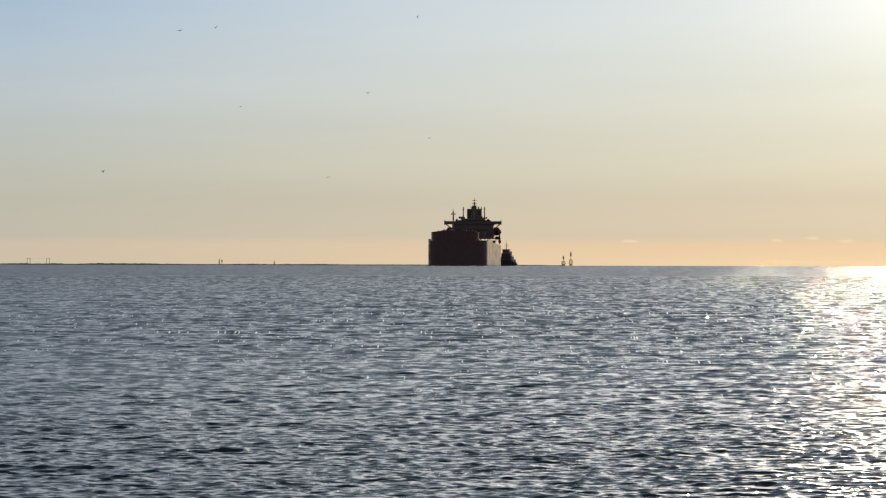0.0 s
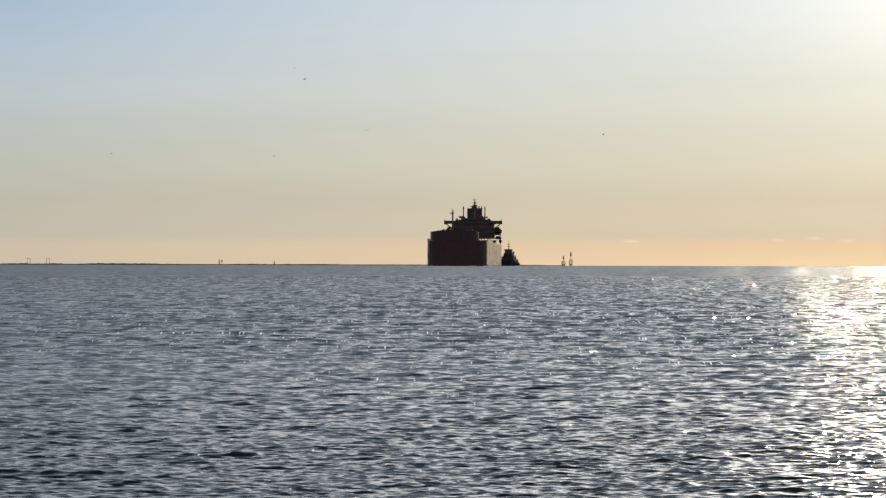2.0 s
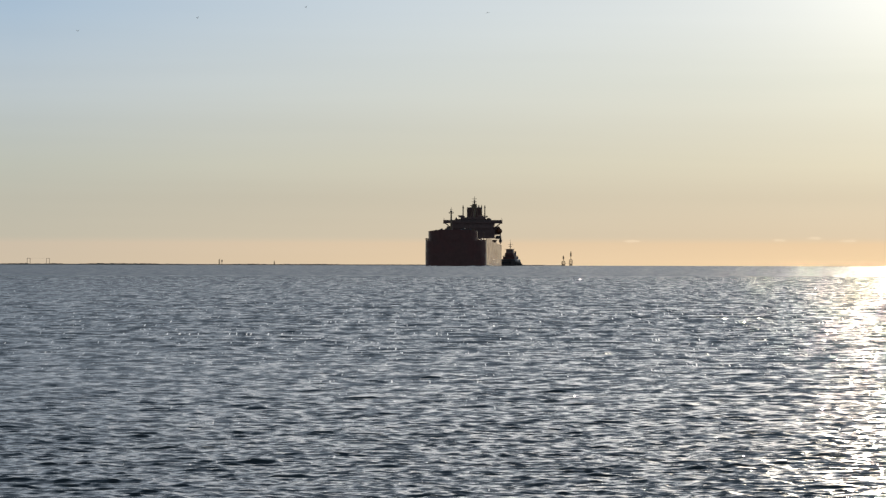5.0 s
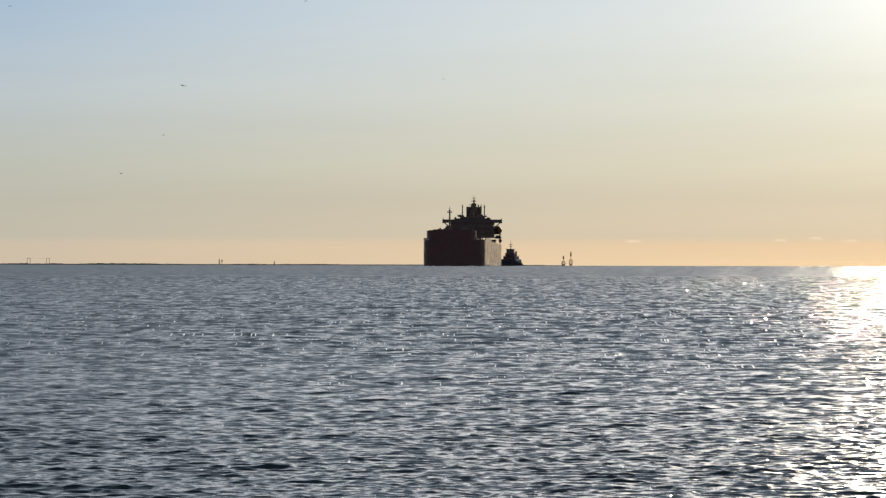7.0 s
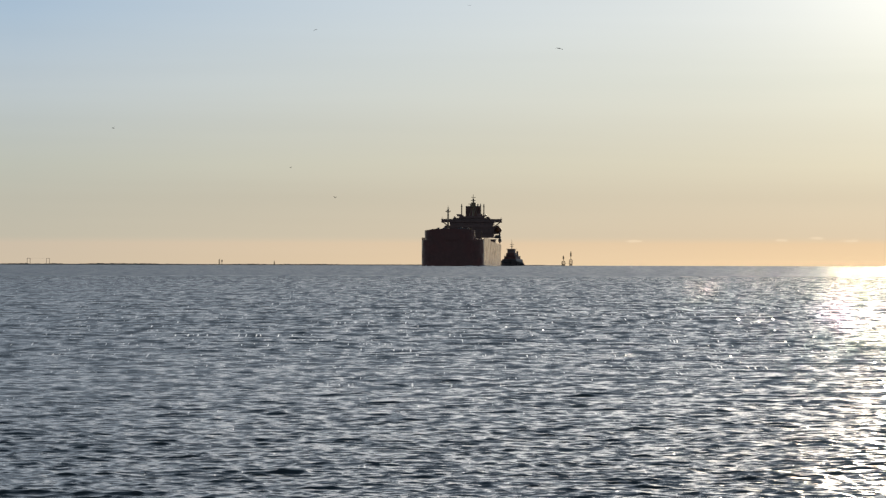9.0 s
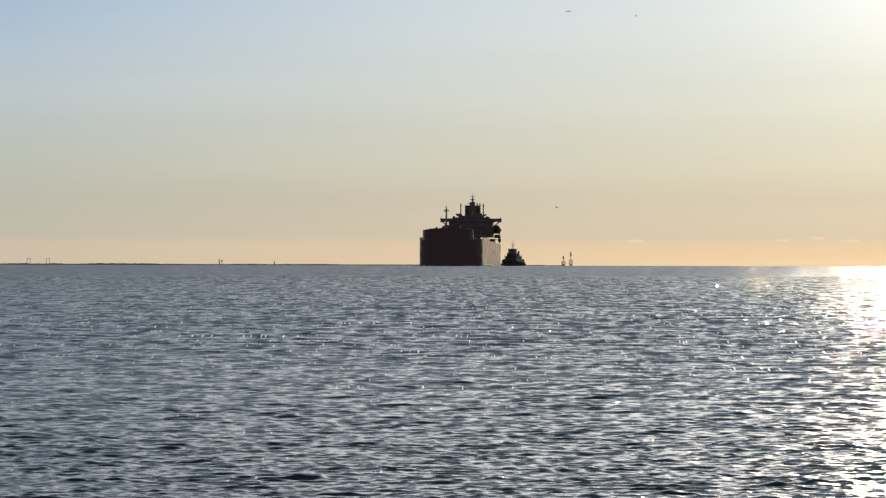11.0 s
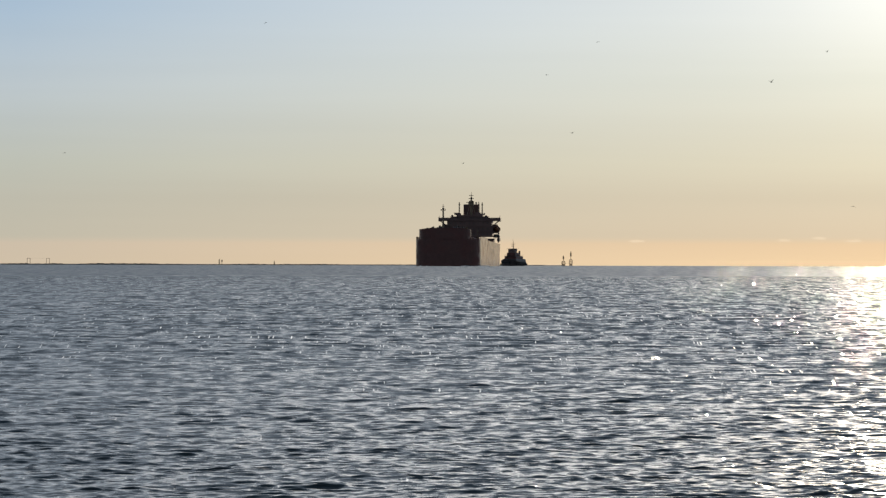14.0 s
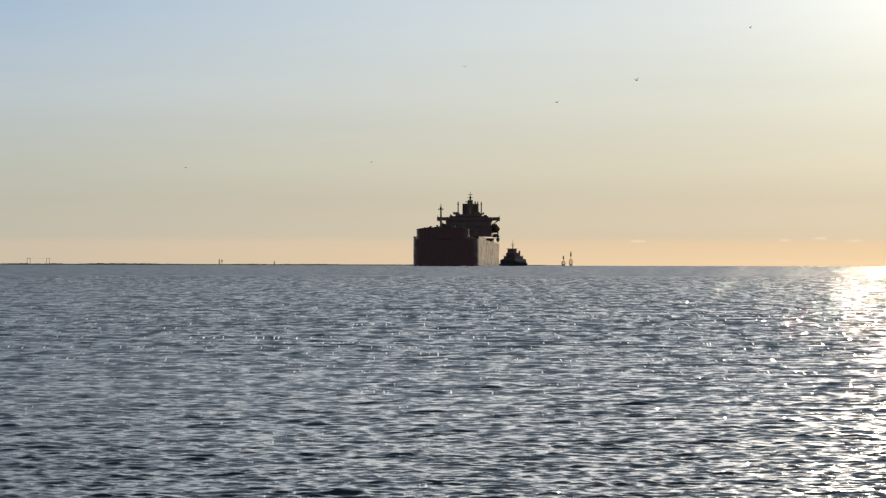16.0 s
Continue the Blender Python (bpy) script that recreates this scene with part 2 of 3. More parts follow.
ORANGE = paint("dull_orange_lifeboat_shell", (0.16, 0.06, 0.025), 0.75, spread=0.1, size=2.0)
TUG_HULL = paint("black_tug_paint", (0.045, 0.035, 0.035), 0.45, spread=0.3, size=2.0)
TUG_RED = paint("red_tug_house_paint", (0.11, 0.035, 0.03), 0.5, spread=0.2, size=2.0)
RUBBER = paint("black_rubber", (0.02, 0.02, 0.02), 0.8, spread=0.3, size=0.5)
FOAM = paint("white_foam", (0.75, 0.76, 0.76), 0.8, spread=0.1, size=1.0, bump=0.05)
FEATHER = paint("grey_white_feathers", (0.16, 0.16, 0.165), 0.8, spread=0.15, size=0.3, bump=0.002)
WINGTIP = paint("dark_grey_feathers", (0.05, 0.05, 0.055), 0.8, spread=0.2, size=0.3, bump=0.002)
TOWER = hazed("hazed_tower_steel", (0.16, 0.11, 0.07), 0.45)
DAYMARK = hazed("dark_red_board", (0.07, 0.035, 0.03), 0.3)
SHORE = hazed("far_shore_trees", (0.055, 0.065, 0.06), 0.12)
FAR_STEEL = hazed("far_grey_steel", (0.15, 0.13, 0.12), 0.76)
SPAN = hazed("far_hazed_steel", (0.2, 0.17, 0.15), 0.93)


def cloud_material():
    m = hazed("thin_cloud", (0.85, 0.82, 0.78), 0.6)
    nodes, links = m.node_tree.nodes, m.node_tree.links
    glow = nodes.new("ShaderNodeEmission")  # emission stands in for sunlight scattered through it
    glow.inputs["Color"].default_value = (1.0, 0.80, 0.56, 1)
    mix = next(n for n in nodes if n.type == "MIX_SHADER")
    links.new(glow.outputs[0], mix.inputs[1])
    return m


CLOUD = cloud_material()

# ---- mesh helpers ----


def thing(name, label, category, group="", kind=""):
    return tagged(new(name), label, category, group, kind)


def part(name, bm, material, parent=None, label=""):
    """One mesh object under a thing or a part."""
    me = bpy.data.meshes.new(name)
    bmesh.ops.recalc_face_normals(bm, faces=bm.faces[:])
    bm.to_mesh(me)
    bm.free()
    me.materials.append(material)
    ob = new(name, me)
    ob.parent = parent
    return tagged(ob, label)


def box(bm, x0, x1, y0, y1, z0, z1, bevel=0.0):
    m = Matrix.Translation(((x0 + x1) / 2, (y0 + y1) / 2, (z0 + z1) / 2)) @ Matrix.Diagonal((abs(x1 - x0), abs(y1 - y0), abs(z1 - z0), 1))
    made = bmesh.ops.create_cube(bm, size=1.0, matrix=m)["verts"]
    if bevel:
        edges = {e for v in made for e in v.link_edges}
        bmesh.ops.bevel(bm, geom=list(edges), offset=bevel, segments=2, affect="EDGES", profile=0.6)
    return bm


def rod(bm, a, b, r0, r1=None, n=8):
    a, b = Vector(a), Vector(b)
    m = Matrix.Translation((a + b) / 2) @ (b - a).to_track_quat("Z", "Y").to_matrix().to_4x4()
    bmesh.ops.create_cone(bm, cap_ends=True, segments=n, radius1=r0, radius2=r0 if r1 is None else r1, depth=(b - a).length, matrix=m)
    return bm


def ball(bm, at, sx, sy, sz, n=10):
    m = Matrix.Translation(at) @ Matrix.Diagonal((sx, sy, sz, 1))
    bmesh.ops.create_uvsphere(bm, u_segments=n, v_segments=max(6, n // 2 + 2), radius=1.0, matrix=m)
    return bm


def loft(bm, rings, closed=True, caps=True):
    """A skin over rings of equally many points."""
    rows = [[bm.verts.new(p) for p in ring] for ring in rings]
    n = len(rows[0])
    for a, b in zip(rows, rows[1:]):
        for i in range(n if closed else n - 1):
            j = (i + 1) % n
            bm.faces.new((a[i], a[j], b[j], b[i]))
    if caps:
        bm.faces.new(rows[0])
        bm.faces.new(rows[-1])
    return bm


def smooth(ob, sharp=32):
    for p in ob.data.polygons:
        p.use_smooth = True
    ob.data.set_sharp_from_angle(angle=radians(sharp))
    return ob


B = bmesh.new

# ---- water ----


def wave_trains(rng):
    """Wind waves running ashore: length, heading, steepness, phase."""
    trains = []
    for i in range(190):
        if i < 160:
            length = 0.11 * (0.75 / 0.11) ** rng.random()
            steep = RIPPLES * (0.5 + rng.random()) * min(1.0, (0.3 / length) ** 0.5)
            turn = rng.normal(-0.12, 0.85)
        else:
            length = 1.2 * (6.0 / 1.2) ** rng.random()
            steep = SWELL * (0.5 + rng.random())
            turn = rng.normal(-0.1, 0.35)
        trains.append((length, turn, steep, rng.random() * 2 * math.pi))
    return trains


RIPPLES, SWELL, CHOP, STEEPEN = 0.0152, 0.006, 1.5, 1.9  # the crests lean ashore


def wave_heights(x, y, spacing, trains):
    """Heights and sideways shifts; a train is left out where the sheet is too coarse for it."""
    z, dx, dy = np.zeros_like(x), np.zeros_like(x), np.zeros_like(x)
    for length, turn, steep, phase in trains:
        if length < spacing.min() * 2.1:
            continue
        k = 2 * math.pi / length
        kx, ky = k * math.sin(turn), -k * math.cos(turn)
        keep = np.clip((length / (spacing * 2.1) - 1.0) / 0.5, 0.0, 1.0)
        wob = 1.0 + 0.6 * np.sin(kx * 0.13 * x + ky * 0.09 * y + phase * 3)
        a = steep / k * keep * wob
        way = kx * x + ky * y + phase
        z += a * np.sin(way)
        c = a * np.cos(way) * CHOP
        dx += c * kx / k
        dy += c * ky / k
    return z, dx, dy


def water():
    """One sheet to the horizon all round, finest where the camera looks across it from the shore."""
    trains = wave_trains(np.random.default_rng(5))
    ys = [-4800.0, -2500.0, -1000.0, -300.0, -80.0, -20.0, -5.0, 2.0]
    while ys[-1] < 4850:
        y = ys[-1]
        coarse = min(1.0, max(0.0, math.log(y / 70) / 2.3))
        ys.append(y + (0.8 if y < 48 else y * (0.0006 + 0.0013 * coarse) if y < 1300 else 0.006 * y))
    ys = np.array(ys)
    cols = 440
    us = np.linspace(-1, 1, cols)
    half = 1.2 + 0.0715 * np.maximum(ys, 0)
    side = np.array([0.002, 0.01, 0.04, 0.15, 0.45, 1.0])
    wing = half[:, None] + (4900 - half[:, None]) * side[None, :]
    X = np.concatenate([-wing[:, ::-1], half[:, None] * us[None, :], wing], 1) - 0.7
    cols = X.shape[1]
    Y = np.repeat(ys[:, None], cols, 1)
    spacing = np.maximum(np.gradient(ys)[:, None], np.abs(np.gradient(X, axis=1)))
    Z, DX, DY = np.zeros_like(X), np.zeros_like(X), np.zeros_like(X)
    for i in range(0, len(ys), 48):
        rows = slice(i, i + 48)
        Z[rows], DX[rows], DY[rows] = wave_heights(X[rows], Y[rows], spacing[rows], trains)
    X, Y, Z = X + DX, Y + DY - STEEPEN * Z, Z - (X ** 2 + Y ** 2) / (2 * EARTH)
    verts = np.stack([X, Y, Z], -1).reshape(-1, 3)
    r = len(ys)
    idx = np.arange(r * cols).reshape(r, cols)
    quads = np.stack([idx[:-1, :-1], idx[:-1, 1:], idx[1:, 1:], idx[1:, :-1]], -1).reshape(-1, 4)
    me = bpy.data.meshes.new("water")
    me.vertices.add(len(verts))
    me.vertices.foreach_set("co", verts.ravel())
    me.loops.add(len(quads) * 4)
    me.loops.foreach_set("vertex_index", quads.ravel())
    me.polygons.add(len(quads))
    me.polygons.foreach_set("loop_start", np.arange(0, len(quads) * 4, 4))
    me.polygons.foreach_set("use_smooth", np.ones(len(quads), bool))
    me.update(calc_edges=True)
    me.materials.append(WATER)
    return tagged(new("water", me), "blue-grey rippled lake water with sun glitter", "water", kind="structure")


lake = water()

# ---- the cargo ship; its bow points to -y, its origin lies under the bridge front ----
BOW, STERN, BEAM, DECK_Z, FORE_Z = -188.0, 32.0, 16.0, 12.0, 17.2


def half_beam(y, z):
    """Half the hull's breadth: full amidships, bluff at the bow, drawn in at the stern's foot."""
    stem = BOW
    run = 13.0
    t = max(0.0, min(1.0, (y - stem) / run))
    bow = (1 - (1 - t) ** 4) ** 0.25
    a = max(0.0, min(1.0, (STERN - y) / 34.0))
    low = max(0.0, min(1.0, z / 9.0))
    stern = (1 - (1 - a) ** 2 * (0.75 - 0.55 * low))
    return max(0.02, BEAM * bow * stern)


def deck_at(y):
    """The main deck's height: the ship rides a little higher at the bow."""
    return 11.6 + 1.8 * max(0.0, min(1.0, -y / 150))


def hull_mesh(top, y0, y1, bottom, inset=0.0, steps=60, cut=0.0):
    """The hull's skin from bottom to top, or to the main deck if no top is given; cut: how far the starboard side is set in."""
    bm = B()
    rings = []
    for i in range(steps + 1):
        f = (i / steps) ** 1.8
        y = y0 + (y1 - y0) * f
        high = deck_at(y) if top is None else top
        zs = [bottom + (high - bottom) * k / 8 for k in range(9)]
        port = [(-half_beam(y, z) * (1 - inset), y, z) for z in zs]
        rings.append(port + [(-x * (1 - cut - (0.13 * f if cut else 0.0)), yy, z) for x, yy, z in reversed(port)])
    return loft(bm, rings)


def cargo_ship():
    ship = thing("cargo_ship", "large dark red-brown bulk carrier, riding high, bow on", "ship")
    hull = part("hull", hull_mesh(None, BOW + 0.02, STERN, -3.0), HULL, ship, "dark red-brown painted steel hull")
    smooth(hull, 7)
    fore = part("forecastle", hull_mesh(FORE_Z, BOW + 0.02, BOW + 20.5, DECK_Z + 1.0, 0.10, 40, 0.16), HULL, ship)
    # bulwark round the bow
    bm = B()
    ys = [BOW + 0.3 + 20.0 * (i / 24) ** 1.8 for i in range(25)]
    side = [(half_beam(y, FORE_Z) * 0.9, y) for y in ys]
    line = [(-x, y) for x, y in reversed(side)] + side
    rings = []
    for x, y in line:
        t = (y - BOW) / 20
        top = FORE_Z + 1.0 + 1.9 * max(0, 1 - abs(x) / 14.4)
        if y > BOW + 18.5:
            top = FORE_Z + 0.3
        k = 1 - 0.3 / max(0.6, abs(x))
        x = x if x < 0 else x * (0.83 - 0.12 * t)
        rings.append([(x * 1.002, y - 0.05, DECK_Z + 2), (x * 1.008, y - 0.1, top), (x * k, y + 0.2, top), (x * k, y + 0.2, DECK_Z + 2)])
    part("bow_bulwark", loft(bm, rings), HULL, ship)
    post = part("bow_post", rod(B(), (14.4, BOW + 12, deck_at(BOW)), (14.4, BOW + 12, 17.4), 0.22, 0.16), MAST, ship)
    part("post_light", rod(B(), (14.4, BOW + 12, 17.3), (14.4, BOW + 12, 17.9), 0.3), MAST, post)
    # bulwark along the forward side decks
    for s in (-1, 1):
        bm = B()
        ys = [BOW + 9.8 + 64 * i / 32 for i in range(33)]
        loft(bm, [[(s * half_beam(y, DECK_Z) * 1.001, y, deck_at(y) - 0.3), (s * half_beam(y, DECK_Z) * 1.001, y, deck_at(y) + 1.2),
                   (s * (half_beam(y, DECK_Z) - 0.25), y, deck_at(y) + 1.2), (s * (half_beam(y, DECK_Z) - 0.25), y, deck_at(y) - 0.3)] for y in ys])
        part("side_bulwark", bm, HULL, ship)
    # bulb at the foot of the stem
    bm = B()
    ball(bm, (0, BOW + 6.5, -0.9), 2.6, 7.0, 2.0, 16)
    smooth(part("bulbous_bow", bm, HULL, ship))
    # seven hatches along the deck
    for i in range(7):
        y = BOW + 37 + i * 19.6
        bm = box(B(), -8, 8, y - 7.5, y + 7.5, deck_at(y) - 0.3, deck_at(y) + 1.1)
        coaming = part("hatch_coaming", bm, DECK, ship)
        for s in (-1, 1):
            part("hatch_cover", box(B(), s * 0.1, s * 8.4, y - 7.9, y + 7.9, deck_at(y) + 1.1, deck_at(y) + 1.8, 0.15), DECK, coaming)
    # accommodation block, storey by storey
    floors = [(DECK_Z - 0.5, 12.6, 0.0), (15.2, 12.0, 0.3), (18.0, 11.9, 0.5), (20.8, 11.7, 0.7)]
    for z, w, setback in floors:
        storey = part("deckhouse_storey", box(B(), -w, w, setback, 15, z, z + 2.8, 0.08), HOUSE, ship, "dull buff steel deckhouse storey with square windows")
        part("deck_edge", box(B(), -w - 0.7, w + 0.7, setback - 0.8, 16.2, z + 2.7, z + 2.9), HOUSE, storey)
        for k in range(9):
            x = (k - 4) * 2.4
            part("window", box(B(), x - 0.45, x + 0.45, setback - 0.06, setback + 0.05, z + 1.1, z + 2.0), GLASS, storey)
    bridge = part("wheelhouse", box(B(), -9.8, 9.8, 0.4, 9.5, 23.7, 25.7, 0.15), HOUSE, ship)
    for k in range(13):
        x = (k - 6) * 1.45
        part("window", box(B(), x - 0.6, x + 0.6, 0.3, 0.45, 24.4, 25.4), GLASS, bridge)
    part("wheelhouse_roof", box(B(), -10.2, 10.2, -0.2, 10.2, 25.7, 25.9), HOUSE, bridge)
    part("monkey_island", box(B(), -6.8, 6.9, 1.5, 9.8, 25.9, 26.8, 0.1), HOUSE, bridge)
    part("monkey_island_rail", box(B(), -6.6, -4.4, 1.5, 1.7, 26.8, 27.5), HOUSE, bridge)
    for s in (-1, 1):
        wing = part("bridge_wing", box(B(), s * 9.8, s * 16.2, 1.0, 5.5, 23.5, 23.9), HOUSE, ship, "bridge wing with a solid bulwark")
        part("wing_bulwark", box(B(), s * 9.8, s * 16.2, 0.9, 1.05, 23.9, 25.3), HOUSE, wing)
        part("wing_bulwark", box(B(), s * 9.8, s * 16.2, 5.45, 5.6, 23.9, 25.3), HOUSE, wing)
        part("wing_end", box(B(), s * 15.3, s * 16.25, 0.95, 5.55, 23.3, 25.4, 0.08), HOUSE, wing)
        part("wing_brace", rod(B(), (s * 15.2, 3, 23.5), (s * 11.8, 3, 20.8), 0.28), HOUSE, wing)
        part("wing_light", rod(B(), (s * 15.9, 3, 25.4), (s * 15.9, 3, 26.4), 0.09), STEEL, wing)
    # gear on the wheelhouse roof
    for x, z, r in ((-5.6, 33.4, 0.24), (4.6, 33.6, 0.2), (6.4, 33.4, 0.24)):
        post = part("roof_post", rod(B(), (x, 6, 26.6), (x, 6, z), r * 1.5, r), MAST, ship)
        part("post_light", rod(B(), (x, 6, z - 1.6), (x, 6, z - 1.0), 0.42), MAST, post)
    for x, w, z0, z in ((-6.4, 3.2, 26.7, 27.6), (4.3, 3.0, 26.7, 28.0), (6.6, 2.2, 26.7, 27.3), (8.6, 1.6, 25.8, 26.5), (-9.2, 0.9, 25.8, 26.7)):
        part("roof_locker", box(B(), x - w / 2, x + w / 2, 3, 7, z0, z, 0.2), HOUSE, ship)
    part("signal_lamp", ball(B(), (7.6, 4, 27.3), 0.5, 0.5, 0.5), STEEL, ship)
    part("radar_dome_stand", box(B(), -8.4, -5.2, 4, 6, 27.6, 27.9, 0.08), HOUSE, ship)
    # funnel behind the bridge, and the radar mast on the roof
    casing = part("funnel", box(B(), -4.0, 4.2, 16, 24, 12.3, 32.4, 0.3), FUNNEL, ship, "boxy dark funnel casing")
    for x in (-1.4, 0.6, 2.4):
        part("exhaust_pipe", rod(B(), (x, 20, 32.3), (x, 20.3, 33.6), 0.35), STEEL, casing)
    mast = part("radar_mast", rod(B(), (0.7, 6, 26.7), (0.7, 6, 36.2), 0.62, 0.4), MAST, ship)
    part("mast_top", rod(B(), (0.7, 6, 36.0), (0.7, 6, 38.6), 0.16, 0.08), MAST, mast)
    part("yard", rod(B(), (-0.5, 6, 37.0), (1.9, 6, 37.0), 0.14), MAST, mast)
    part("mast_house", box(B(), -0.6, 2.0, 5.0, 7.2, 31.5, 34.2, 0.2), MAST, mast)
    part("radar_scanner", box(B(), -0.7, 2.0, 5.2, 5.6, 35.2, 35.5, 0.05), STEEL, mast)
    part("mast_platform", box(B(), -1.9, 2.0, 5.0, 7.0, 33.2, 33.5), MAST, mast)
    for s in (-1, 1):
        part("mast_stay", rod(B(), (0.7 + s * 2.2, 6, 26.7), (0.7 + s * 0.3, 6, 33.4), 0.14), MAST, mast)
    # lifeboats and davits beside the house
    for s in (-1, 1):
        davit = part("davit", box(B(), s * 12.0, s * 15.6, 3.4, 3.9, 15.2, 15.7), HOUSE, ship)
        part("davit_arm", rod(B(), (s * 15.2, 3.6, 15.5), (s * 14.6, 3.6, 20.2), 0.25), HOUSE, davit)
        part("davit_arm", rod(B(), (s * 15.2, 9.6, 15.5), (s * 14.6, 9.6, 20.2), 0.25), HOUSE, davit)
        part("davit", box(B(), s * 12.0, s * 15.6, 9.4, 9.9, 15.2, 15.7), HOUSE, ship)
        boat = part("lifeboat", ball(B(), (s * 14.2, 6.6, 19.3), 1.85, 4.2, 1.7, 14), ORANGE, ship, "dull orange enclosed lifeboat")
        part("lifeboat_cockpit", box(B(), s * 13.6, s * 14.8, 8.0, 9.6, 20.3, 21.3, 0.2), ORANGE, boat)
        part("davit_frame", box(B(), s * 11.8, s * 14.6, 4.6, 5.0, 17.2, 21.8, 0.15), HOUSE, ship)
        part("life_raft_rack", box(B(), s * 12.6, s * 15.5, 3.0, 7.5, 15.2, 16.7, 0.4), STEEL, ship, "row of dark life raft canisters")
        part("accommodation_ladder", box(B(), s * 14.4, s * 15.9, 2, 9, 13.0, 14.6, 0.05), STEEL, ship)
        part("side_platform", box(B(), s * 12.6, s * 15.4, 1.5, 12, 14.9, 15.2), HOUSE, ship)
        for y in (2.0, 6.5, 11.5):
            part("platform_post", rod(B(), (s * 15.0, y, 12.3), (s * 15.0, y, 15.0), 0.16), HOUSE, ship)
    # forecastle: foremast, windlasses, ventilators
    fm = part("foremast", rod(B(), (-2.6, BOW + 10, FORE_Z - 0.2), (-2.6, BOW + 10, 28.4), 0.55, 0.36), MAST, ship, "buff steel foremast with a platform and lamps")
    part("mast_top", rod(B(), (-2.6, BOW + 10, 28.2), (-2.6, BOW + 10, 30.9), 0.14, 0.08), MAST, fm)
    part("mast_platform", box(B(), -3.8, -1.4, BOW + 9.3, BOW + 10.7, 27.6, 27.9), MAST, fm)
    part("mast_lamp", ball(B(), (-2.6, BOW + 9.4, 28.5), 0.6, 0.5, 0.6), STEEL, fm)
    part("yard", rod(B(), (-3.2, BOW + 10, 29.6), (-2.0, BOW + 10, 29.6), 0.1), MAST, fm)
    part("side_lamp", ball(B(), (-3.6, BOW + 10, 28.1), 0.25, 0.25, 0.3), STEEL, fm)
    part("side_lamp", ball(B(), (-1.6, BOW + 10, 28.1), 0.25, 0.25, 0.3), STEEL, fm)
    for s in (-1, 1):
        part("windlass", rod(B(), (s * 2.0, BOW + 14, FORE_Z + 1.2), (s * 6.0, BOW + 14, FORE_Z + 1.2), 1.0, n=14), STEEL, ship)
        part("windlass_bed", box(B(), s * 1.8, s * 6.2, BOW + 12.8, BOW + 15.2, FORE_Z - 0.05, FORE_Z + 0.7), DECK, ship)
        part("ventilator", rod(B(), (s * 8.5, BOW + 20, FORE_Z - 0.05), (s * 8.5, BOW + 20, FORE_Z + 2.2), 0.5, 0.7), MAST, ship)
        for k, (x, y, h) in enumerate(((12.6, 12.6, 1.3), (10.4, 12.0, 1.8), (7.4, 13.0, 2.5), (4.2, 12.0, 3.0))):
            if s * x > 10:
                continue
            bm = rod(B(), (s * x, BOW + y - 4, FORE_Z - 0.05), (s * x, BOW + y - 4, FORE_Z + h), 0.5 + 0.1 * k, 0.45, 10)
            box(bm, s * x - 0.9, s * x + 0.9, BOW + y - 4.7, BOW + y - 3.3, FORE_Z - 0.05, FORE_Z + h * 0.6, 0.1)
            part("mooring_winch", bm, STEEL, ship)
        part("anchor", box(B(), s * 6.6, s * 7.0, BOW + 3.3, BOW + 4.0, 8.2, 10.6, 0.1), STEEL, ship)
    return ship


ship = cargo_ship()

# ---- the tug ----


